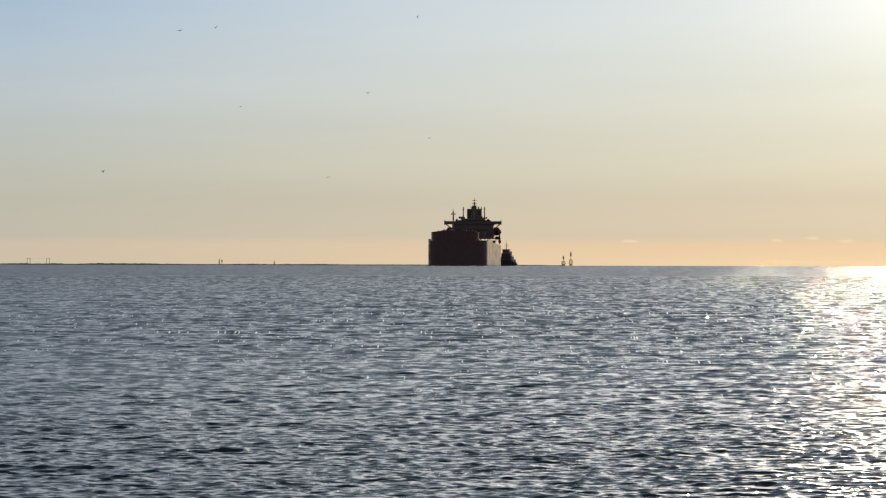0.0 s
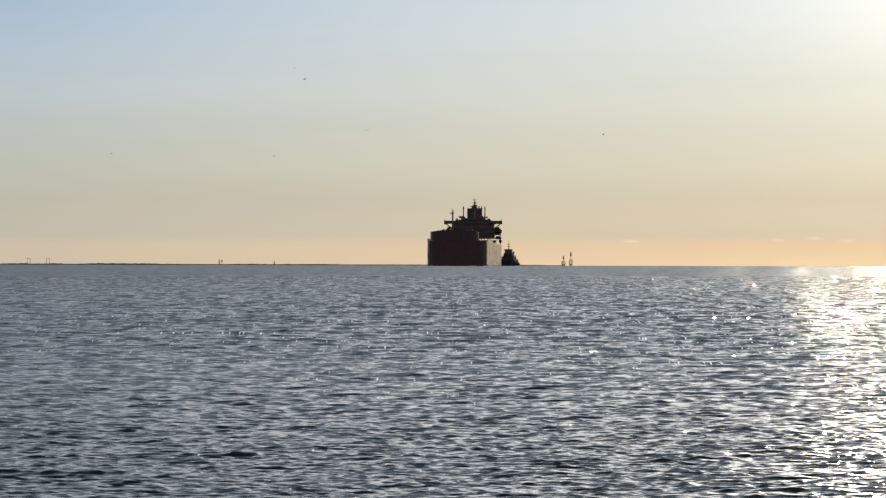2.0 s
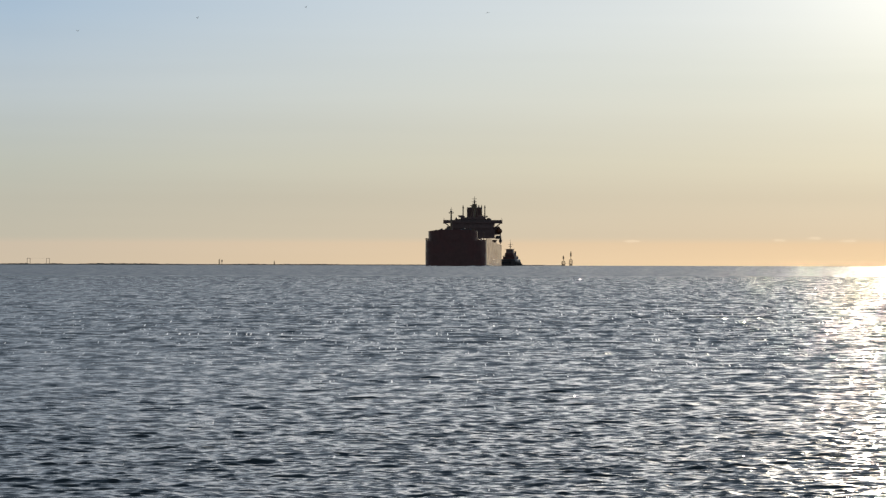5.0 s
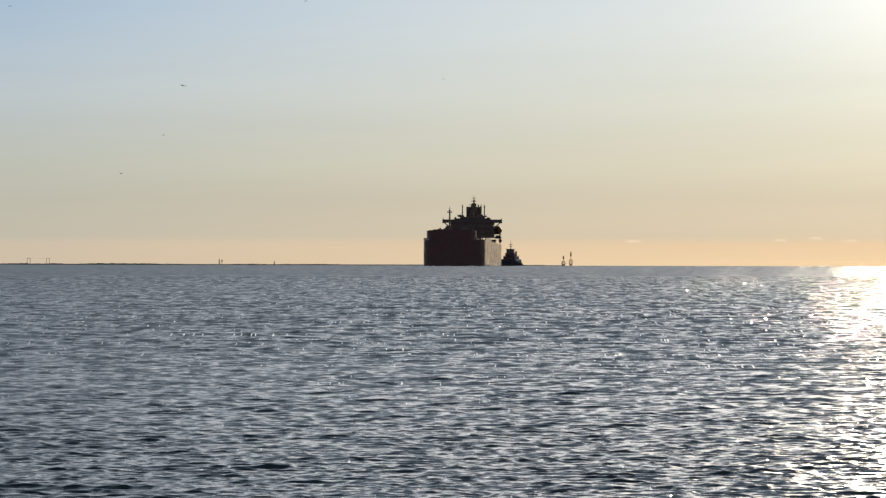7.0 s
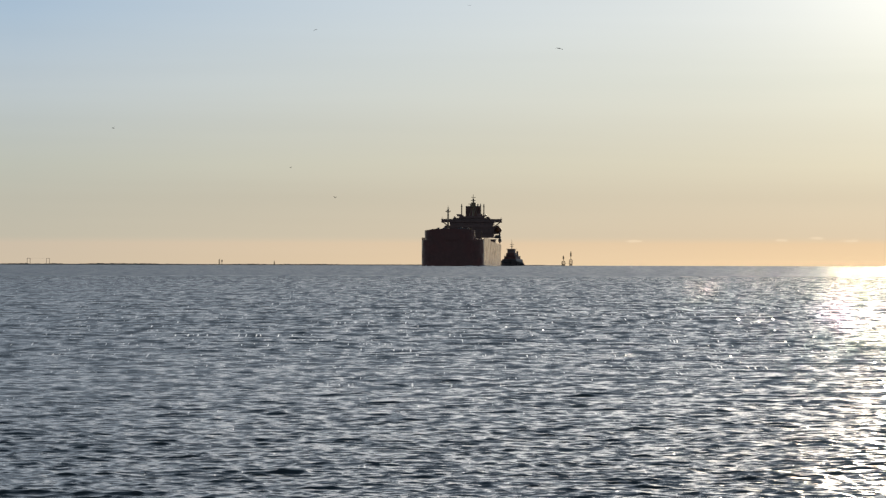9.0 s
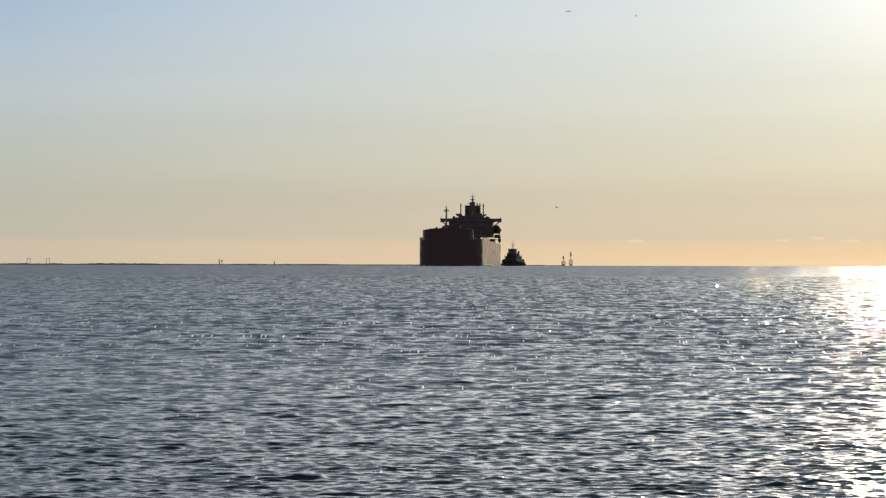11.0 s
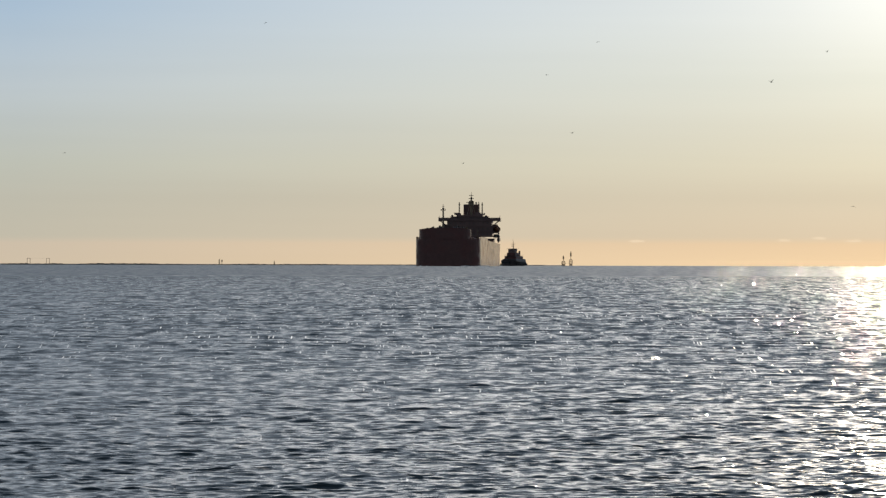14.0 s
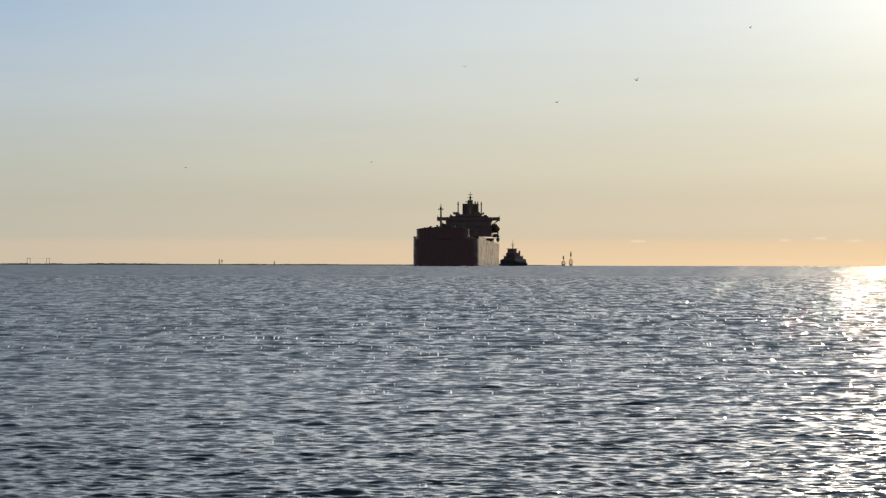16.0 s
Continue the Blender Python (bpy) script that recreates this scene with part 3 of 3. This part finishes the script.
def tug():
    t = thing("tugboat", "dark tugboat with a stepped wheelhouse and tall mast", "boat")
    rings = []
    for i in range(25):
        f = i / 24
        y = -13 + 26 * f
        w = 5.4 * max(0.03, 1 - abs(2 * f - 0.95) ** 3.2) ** 0.6
        top = 2.1 + 1.6 * max(0, 0.4 - f) ** 1.4 * 3.0 + 0.6 * max(0, f - 0.8)
        rings.append([(-w * 0.8, y * 0.96, -0.8), (-w, y, top), (w, y, top), (w * 0.8, y * 0.96, -0.8)])
    hull = part("hull", loft(B(), rings), TUG_HULL, t, "black steel hull")
    for i in range(9):
        y = -9 + 2.4 * i
        f = (y + 13) / 26
        w = 5.4 * max(0.03, 1 - abs(2 * f - 0.95) ** 3.2) ** 0.6
        for s in (-1, 1):
            bm = B()
            rod(bm, (s * (w - 0.1), y, 0.9), (s * (w + 0.3), y, 0.9), 0.5, n=12)
            part("tyre_fender", bm, RUBBER, hull)
    part("bow_fender", rod(B(), (-2.4, -12.3, 2.0), (2.4, -12.3, 2.0), 0.6, n=12), RUBBER, hull)
    part("casing", box(B(), -4.3, 4.3, -8.6, 8.0, 1.2, 4.0, 1.0), TUG_HULL, t, "black rounded machinery casing")
    part("deckhouse", box(B(), -3.4, 3.4, -6.5, 5.4, 3.6, 5.4, 0.4), TUG_RED, t, "dull red deckhouse")
    part("boat_deck", box(B(), -3.3, 3.3, -7.0, 5.6, 5.35, 5.5), STEEL, t)
    part("upper_house", box(B(), -2.5, 2.5, -5.4, 1.8, 5.5, 7.4, 0.3), TUG_RED, t)
    wheel = part("wheelhouse", box(B(), -1.9, 1.9, -4.8, -0.6, 7.2, 9.5, 0.2), HOUSE, t, "white wheelhouse with windows all round")
    for k in range(4):
        x = (k - 1.5) * 0.92
        part("window", box(B(), x - 0.38, x + 0.38, -4.86, -4.76, 8.2, 9.1), GLASS, wheel)
        for s in (-1, 1):
            part("window", box(B(), s * 1.87, s * 1.94, -4.2 + k * 0.95, -3.45 + k * 0.95, 8.2, 9.1), GLASS, wheel)
    part("wheelhouse_roof", box(B(), -2.5, 2.5, -5.2, -0.2, 9.5, 9.7, 0.06), HOUSE, wheel)
    mast = part("mast", rod(B(), (0, -1.6, 9.6), (0, -1.6, 13.4), 0.24, 0.14), MAST, t)
    part("mast_top", rod(B(), (0, -1.6, 13.3), (0, -1.6, 15.0), 0.09, 0.05), MAST, mast)
    part("yard", rod(B(), (-1.3, -1.6, 12.2), (1.3, -1.6, 12.2), 0.09), MAST, mast)
    part("radar_scanner", box(B(), -0.9, 0.9, -2.1, -1.8, 11.0, 11.25), STEEL, mast)
    for s in (-1, 1):
        part("funnel", rod(B(), (s * 2.0, 2.8, 5.1), (s * 2.0, 3.1, 8.4), 0.6, 0.5, 14), FUNNEL, t, "dark funnel")
        rail = part("railing", rod(B(), (s * 3.2, -6.8, 6.2), (s * 3.2, 5.4, 6.2), 0.05), STEEL, t)
        for k in range(7):
            part("rail_post", rod(B(), (s * 3.2, -6.8 + 2.03 * k, 5.15), (s * 3.2, -6.8 + 2.03 * k, 6.2), 0.045), STEEL, rail)
    part("towing_winch", rod(B(), (-1.3, 8.2, 2.2), (1.3, 8.2, 2.2), 0.9, n=14), STEEL, t)
    part("tow_bitt", box(B(), -1.0, 1.0, -10.2, -9.6, 1.4, 3.6, 0.1), STEEL, t)
    return t


tug_boat = tug()


def bow_wave():
    """Foam along the foot of the hull, pushed up by the bow."""
    rng = random.Random(8)
    bm = B()
    for i in range(150):
        side = 1 if rng.random() < 0.85 else -1
        y = BOW + 60 * rng.random() ** 1.6
        x = side * (half_beam(max(y, BOW + 0.1), 0) + rng.uniform(-0.1, 1.6))
        r = rng.uniform(0.15, 0.4)
        ball(bm, (x, y - rng.uniform(0, 1.5), rng.uniform(-0.1, 0.1)), r * 1.8, r * 1.5, r, 6)
    return tagged(smooth(part("bow_wave", bm, FOAM)), "white foam at the foot of the ship's hull", "foam", kind="stuff")


foam = bow_wave()

# ---- light towers out on the water ----


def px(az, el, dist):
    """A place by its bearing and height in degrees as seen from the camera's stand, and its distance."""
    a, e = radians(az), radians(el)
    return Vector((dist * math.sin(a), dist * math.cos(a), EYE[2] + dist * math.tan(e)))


def light_tower(bearing, dist, height, width, label):
    at = px(bearing, 0, dist)
    base = sea_level(at.y, at.x)
    t = thing("light_tower", label, "navigation tower", "range lights on the water")
    t.matrix_world = pose(at.x, at.y, base, 0, 0, 20)
    part("pier", rod(B(), (0, 0, -1.5), (0, 0, 1.3), width * 0.5, width * 0.46, 14), TOWER, t, "round concrete pier")
    h = height * 0.42
    for sx in (-1, 1):
        for sy in (-1, 1):
            part("leg", rod(B(), (sx * width * 0.42, sy * width * 0.42, 1.2), (sx * width * 0.3, sy * width * 0.3, h), 0.15, 0.12), TOWER, t)
    for k in range(3):
        z0, z1 = 1.3 + (h - 1.3) * k / 3, 1.3 + (h - 1.3) * (k + 1) / 3
        w0, w1 = (width * (0.42 - 0.12 * (z - 1.3) / (h - 1.3)) for z in (z0, z1))
        for s in (-1, 1):
            part("brace", rod(B(), (-w0, s * w0, z0), (w1, s * w1, z1), 0.08), TOWER, t)
            part("brace", rod(B(), (s * w0, -w0, z0), (s * w1, w1, z1), 0.08), TOWER, t)
    part("gallery", rod(B(), (0, 0, h - 0.1), (0, 0, h + 0.2), width * 0.4, n=12), TOWER, t)
    part("shaft", rod(B(), (0, 0, h), (0, 0, height * 0.9), 0.2, 0.15), TOWER, t)
    part("daymark", box(B(), -width * 0.17, width * 0.17, -0.3, 0.3, height * 0.62, height * 0.9, 0.05), DAYMARK, t, "dark daymark board")
    part("lantern", rod(B(), (0, 0, height * 0.89), (0, 0, height), width * 0.12, width * 0.05, 10), TOWER, t)
    return t


light_tower(1.089, 4300, 7.0, 2.6, "short steel lattice light tower on a round pier")
light_tower(1.156, 4320, 10.0, 2.4, "tall steel lattice light tower on a round pier")

# ---- far shore ----


def far_shore():
    rng = random.Random(3)
    bm = B()
    for i in range(420):
        f = i / 419
        az = -4.3 + 5.2 * f
        h = 0.8 * (1.0 - 0.55 * f) * (0.7 + 0.6 * noise.noise(Vector((f * 23, 0.3, 0))) + 0.5 * rng.random())
        at = px(az, 0, 4820 + 30 * rng.random())
        ball(bm, (at.x, at.y, sea_level(at.y, at.x) + h * 0.35), 0.5 + 1.6 * rng.random(), 1.5, max(0.5, h), 6)
    ob = part("far_shore_trees", bm, SHORE)
    tagged(ob, "low dark wooded shore along the horizon", "trees", kind="stuff")
    bm = B()
    rings = []
    for i in range(60):
        az = -4.5 + 5.6 * i / 59
        a, b = px(az, 0, 4815), px(az, 0, 4870)
        za, zb = sea_level(a.y, a.x), sea_level(b.y, b.x)
        top = 0.55 - 0.25 * i / 59
        rings.append([(a.x, a.y, za - 1), (a.x, a.y, za + top), (b.x, b.y, zb + top + 0.3), (b.x, b.y, zb - 1)])
    tagged(part("far_shore", loft(bm, rings), SHORE), "low dark strip of far land on the horizon", "land", kind="structure")


far_shore()


def far_tower(bearing, height, width):
    at = px(bearing, 0, 4790)
    t = thing("lighthouse", "slim dark tower on the far shore", "tower")
    t.matrix_world = pose(at.x, at.y, sea_level(at.y, at.x))
    part("shaft", rod(B(), (0, 0, -0.5), (0, 0, height * 0.8), width * 0.6, width * 0.42, 12), TOWER, t)
    part("gallery", rod(B(), (0, 0, height * 0.8), (0, 0, height * 0.83), width * 0.62, n=12), TOWER, t)
    part("lantern", rod(B(), (0, 0, height * 0.83), (0, 0, height), width * 0.4, width * 0.2, 10), TOWER, t)


def water_tower(bearing, height, width):
    at = px(bearing, 0, 4795)
    t = thing("water_tower", "round-tanked water tower on the far shore", "tower")
    t.matrix_world = pose(at.x, at.y, sea_level(at.y, at.x))
    for k in range(4):
        a = math.pi / 4 + k * math.pi / 2
        part("leg", rod(B(), (width * 0.5 * math.cos(a), width * 0.5 * math.sin(a), -0.5), (width * 0.3 * math.cos(a), width * 0.3 * math.sin(a), height * 0.7), 0.1, n=6), FAR_STEEL, t)
    part("tank", ball(B(), (0, 0, height * 0.78), width * 0.6, width * 0.6, height * 0.22, 12), TOWER, t)


far_tower(-2.022, 4.6, 1.0)
water_tower(-1.998, 4.0, 1.05)
far_tower(-1.525, 3.2, 0.9)


def far_bridge(bearing, apart):
    """Two twin-legged towers with a span between their heads."""
    at = px(bearing, 0, 4810)
    t = thing("lift_bridge", "far lift bridge, faint in haze, with two towers and a span", "bridge")
    t.matrix_world = pose(at.x, at.y, sea_level(at.y, at.x))
    for s in (-1, 1):
        for k in (-1, 1):
            part("tower_leg", box(B(), s * apart / 2 + k * 1.1 - 0.32, s * apart / 2 + k * 1.1 + 0.32, -0.4, 0.4, -0.5, 4.9, 0.05), FAR_STEEL, t)
        part("tower_head", box(B(), s * apart / 2 - 1.2, s * apart / 2 + 1.2, -0.3, 0.3, 4.5, 5.0, 0.05), FAR_STEEL, t)
    part("span", box(B(), -apart / 2 + 1.4, apart / 2 - 1.4, -0.3, 0.3, 4.7, 4.95, 0.05), SPAN, t)


far_bridge(-3.655, 14.6)

# ---- small clouds low over the horizon ----


CLOUDS = []


def cloud(bearing, height, long, tall, seed):
    """A thin lumpy sheet of cloud, bowed in its middle, with a ragged rim, sized and turned for the camera's view."""
    bm = B()
    rings = []
    for j in range(9):
        r = j / 8
        ring = []
        for i in range(48):
            a = 2 * math.pi * i / 48
            rim = 0.75 + 0.45 * noise.noise(Vector((math.cos(a) * 1.7 + seed * 9, math.sin(a) * 1.7, 0))) + 0.15 * noise.noise(Vector((math.cos(a) * 6, math.sin(a) * 6, seed)))
            z = math.sin(a) * r * rim * tall / 2
            if z < 0:
                z *= 0.45
            ring.append((math.cos(a) * r * rim * long / 2 + 0.01 * j, 1.2 * (r * r - 1) + 0.3 * noise.noise(Vector((a * 2, r * 4, seed))), z))
        rings.append(ring)
    ob = smooth(part("cloud", loft(bm, rings, caps=False), CLOUD))
    at = px(bearing, height, 4700)
    ob.matrix_world = pose(at.x, at.y, at.z, 0, 0, -bearing)
    CLOUDS.append((ob, at, bearing))
    return tagged(ob, "small pale cloud low in the sky", "cloud", "clouds over the horizon")


cloud(1.69, 0.176, 15, 3.4, 1)
cloud(3.02, 0.186, 13, 2.8, 2)
cloud(3.335, 0.206, 16, 3.2, 3)
cloud(3.64, 0.182, 15, 3.2, 4)

# ---- gulls ----


def gull():
    g = thing("gull", "grey-white gull in flight with spread wings", "bird", "gulls over the lake")
    rings = []
    for y, r in ((-0.30, 0.01), (-0.26, 0.035), (-0.2, 0.05), (-0.1, 0.075), (0.05, 0.08), (0.2, 0.045), (0.3, 0.03), (0.38, 0.01)):
        rings.append([(r * math.cos(a), y, r * 0.9 * math.sin(a)) for a in [2 * math.pi * k / 8 for k in range(8)]])
    smooth(part("body", loft(B(), rings), FEATHER, g))
    part("bill", rod(B(), (0, -0.28, 0), (0, -0.37, -0.015), 0.016, 0.004, 6), MAST, g, "yellow bill")
    part("tail", loft(B(), [[(-0.03, 0.25, 0.01), (0.03, 0.25, 0.01), (0.03, 0.25, -0.01), (-0.03, 0.25, -0.01)],
                            [(-0.09, 0.45, 0.01), (0.09, 0.45, 0.01), (0.09, 0.45, 0.0), (-0.09, 0.45, 0.0)]]), FEATHER, g)
    for s in (-1, 1):
        rings = []
        for x, lead, trail, z in ((0.03, -0.14, 0.1, 0.0), (0.3, -0.2, 0.04, 0.05), (0.45, -0.16, 0.04, 0.05), (0.7, -0.02, 0.08, 0.0)):
            rings.append([(s * x, lead, z), (s * x, (lead + trail) / 2, z + 0.022), (s * x, trail, z), (s * x, (lead + trail) / 2, z - 0.008)])
        part("wing", loft(B(), rings), WINGTIP, g, "dark grey wing")
    return g


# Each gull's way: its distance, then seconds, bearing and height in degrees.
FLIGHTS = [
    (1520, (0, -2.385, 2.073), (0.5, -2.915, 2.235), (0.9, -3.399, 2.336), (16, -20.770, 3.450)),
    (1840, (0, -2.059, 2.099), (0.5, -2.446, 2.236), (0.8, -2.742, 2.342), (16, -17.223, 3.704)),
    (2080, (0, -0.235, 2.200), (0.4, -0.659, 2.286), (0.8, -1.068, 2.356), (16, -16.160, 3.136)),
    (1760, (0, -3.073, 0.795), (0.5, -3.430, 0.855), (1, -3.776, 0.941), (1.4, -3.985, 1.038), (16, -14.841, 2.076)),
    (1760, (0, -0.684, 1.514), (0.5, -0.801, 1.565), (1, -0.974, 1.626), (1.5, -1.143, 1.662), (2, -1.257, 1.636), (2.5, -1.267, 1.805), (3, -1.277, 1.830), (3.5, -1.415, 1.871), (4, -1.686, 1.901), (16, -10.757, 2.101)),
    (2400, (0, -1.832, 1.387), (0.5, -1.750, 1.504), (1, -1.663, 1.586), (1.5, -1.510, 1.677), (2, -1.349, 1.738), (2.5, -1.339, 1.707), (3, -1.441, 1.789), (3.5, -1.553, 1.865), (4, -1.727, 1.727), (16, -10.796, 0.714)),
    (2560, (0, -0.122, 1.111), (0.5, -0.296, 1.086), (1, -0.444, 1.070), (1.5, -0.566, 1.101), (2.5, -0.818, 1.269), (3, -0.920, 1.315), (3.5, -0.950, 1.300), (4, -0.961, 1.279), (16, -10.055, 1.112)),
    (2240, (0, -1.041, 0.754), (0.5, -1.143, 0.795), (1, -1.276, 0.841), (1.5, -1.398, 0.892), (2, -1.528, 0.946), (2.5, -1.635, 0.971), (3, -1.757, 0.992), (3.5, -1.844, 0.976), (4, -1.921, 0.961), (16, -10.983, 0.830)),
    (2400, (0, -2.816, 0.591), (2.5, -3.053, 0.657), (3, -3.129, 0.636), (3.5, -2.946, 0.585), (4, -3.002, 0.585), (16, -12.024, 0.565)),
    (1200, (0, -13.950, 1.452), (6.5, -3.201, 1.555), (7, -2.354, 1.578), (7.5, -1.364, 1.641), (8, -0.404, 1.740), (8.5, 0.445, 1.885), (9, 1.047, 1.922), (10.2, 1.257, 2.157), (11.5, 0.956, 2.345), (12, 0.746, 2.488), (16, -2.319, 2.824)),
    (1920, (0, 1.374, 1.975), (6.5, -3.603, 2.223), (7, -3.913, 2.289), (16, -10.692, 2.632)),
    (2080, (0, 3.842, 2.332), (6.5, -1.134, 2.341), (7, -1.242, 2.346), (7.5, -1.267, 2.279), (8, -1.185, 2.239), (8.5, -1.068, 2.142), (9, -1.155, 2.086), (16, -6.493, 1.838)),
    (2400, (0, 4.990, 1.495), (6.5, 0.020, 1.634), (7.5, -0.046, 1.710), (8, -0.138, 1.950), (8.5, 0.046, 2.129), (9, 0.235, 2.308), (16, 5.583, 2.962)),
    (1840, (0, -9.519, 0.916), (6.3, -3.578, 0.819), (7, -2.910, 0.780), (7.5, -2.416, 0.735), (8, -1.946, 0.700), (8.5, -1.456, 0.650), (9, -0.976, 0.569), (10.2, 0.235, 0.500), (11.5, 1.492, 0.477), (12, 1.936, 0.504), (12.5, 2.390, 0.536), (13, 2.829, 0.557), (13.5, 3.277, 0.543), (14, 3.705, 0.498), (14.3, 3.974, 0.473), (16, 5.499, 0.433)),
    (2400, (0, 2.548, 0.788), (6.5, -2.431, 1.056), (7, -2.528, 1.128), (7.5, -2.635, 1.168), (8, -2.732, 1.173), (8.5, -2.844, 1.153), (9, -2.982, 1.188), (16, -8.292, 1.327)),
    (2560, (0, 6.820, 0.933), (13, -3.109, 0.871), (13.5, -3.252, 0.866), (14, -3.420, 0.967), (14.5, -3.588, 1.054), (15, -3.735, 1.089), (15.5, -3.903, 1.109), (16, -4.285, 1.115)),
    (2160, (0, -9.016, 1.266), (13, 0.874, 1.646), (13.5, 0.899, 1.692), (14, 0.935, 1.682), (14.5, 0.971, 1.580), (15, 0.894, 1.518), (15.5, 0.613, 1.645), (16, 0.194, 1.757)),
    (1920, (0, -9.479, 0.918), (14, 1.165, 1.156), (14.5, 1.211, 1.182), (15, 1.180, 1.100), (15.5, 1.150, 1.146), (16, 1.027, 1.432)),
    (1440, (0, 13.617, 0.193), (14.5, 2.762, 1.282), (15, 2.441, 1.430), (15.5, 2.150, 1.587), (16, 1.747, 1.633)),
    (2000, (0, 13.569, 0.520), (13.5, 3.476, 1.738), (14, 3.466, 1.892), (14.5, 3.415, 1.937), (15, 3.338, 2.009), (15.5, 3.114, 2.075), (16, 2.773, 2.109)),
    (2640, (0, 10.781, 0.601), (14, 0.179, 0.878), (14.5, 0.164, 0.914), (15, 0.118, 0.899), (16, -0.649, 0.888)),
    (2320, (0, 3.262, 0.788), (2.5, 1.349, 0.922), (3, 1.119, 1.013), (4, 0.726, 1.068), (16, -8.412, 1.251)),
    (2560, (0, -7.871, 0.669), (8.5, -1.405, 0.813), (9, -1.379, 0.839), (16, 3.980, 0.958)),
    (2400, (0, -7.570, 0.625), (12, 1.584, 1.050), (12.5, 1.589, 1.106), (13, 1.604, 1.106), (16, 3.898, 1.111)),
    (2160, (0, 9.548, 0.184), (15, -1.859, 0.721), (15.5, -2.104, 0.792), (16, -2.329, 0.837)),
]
FLOCK = [gull()]
for _ in FLIGHTS[1:]:
    FLOCK.append(copy_thing(FLOCK[0], pose(0, 0, 0)))


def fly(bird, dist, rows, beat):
    """A gull along its way, its body yawed so that the camera sees its wings spread, its wings beating."""
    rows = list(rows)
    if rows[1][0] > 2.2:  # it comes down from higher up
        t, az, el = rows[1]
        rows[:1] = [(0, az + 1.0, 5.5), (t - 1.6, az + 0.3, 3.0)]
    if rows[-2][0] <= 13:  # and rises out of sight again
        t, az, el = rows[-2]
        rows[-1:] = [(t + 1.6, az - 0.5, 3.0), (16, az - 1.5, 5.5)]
    # set nearer than listed, to look larger from the camera
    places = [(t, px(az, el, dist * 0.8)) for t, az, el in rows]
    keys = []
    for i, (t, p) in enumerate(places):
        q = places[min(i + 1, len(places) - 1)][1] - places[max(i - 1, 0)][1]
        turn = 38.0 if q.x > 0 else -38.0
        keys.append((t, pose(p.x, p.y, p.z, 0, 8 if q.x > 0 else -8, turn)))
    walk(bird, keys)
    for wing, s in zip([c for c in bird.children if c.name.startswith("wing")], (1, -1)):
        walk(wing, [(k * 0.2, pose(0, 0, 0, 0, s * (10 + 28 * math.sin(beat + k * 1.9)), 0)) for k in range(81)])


def motions():
    """All that moves: the waves drift to the shore, the ship and the tug come on, the gulls pass."""
    walk(lake, [(0.0, pose(0, 0, 0)), (16.0, pose(1.4, -12.0, 0))])

    def afloat(x, y, lean):
        return pose(x, y, sea_level(y, x), 0, 0, -math.degrees(math.atan(lean)))

    course = [(0.0, afloat(16.8, 3586, 0.0490)), (3.5, afloat(16.6, 3518, 0.0520)), (7.0, afloat(15.8, 3450, 0.0550)),
                (12.0, afloat(14.4, 3353, 0.0600)), (16.0, afloat(13.0, 3275, 0.0645))]
    walk(ship, course)
    walk(foam, course)
    walk(tug_boat, [(t, pose(x, y, sea_level(y, x), 0, 0, a)) for t, x, y, a in (
        (0.0, 37.3, 3700, -9), (3.5, 38.9, 3660, -11), (7.0, 39.1, 3621, -13), (12.0, 40.0, 3565, -18), (16.0, 39.4, 3520, -24))])
    for veil, at, bearing in CLOUDS:
        walk(veil, [(0.0, pose(at.x, at.y, at.z, 0, 0, -bearing)), (16.0, pose(at.x + 6.2, at.y, at.z, 0, 0, -bearing))])
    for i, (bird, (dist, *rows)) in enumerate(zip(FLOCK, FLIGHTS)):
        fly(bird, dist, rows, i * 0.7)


motions()
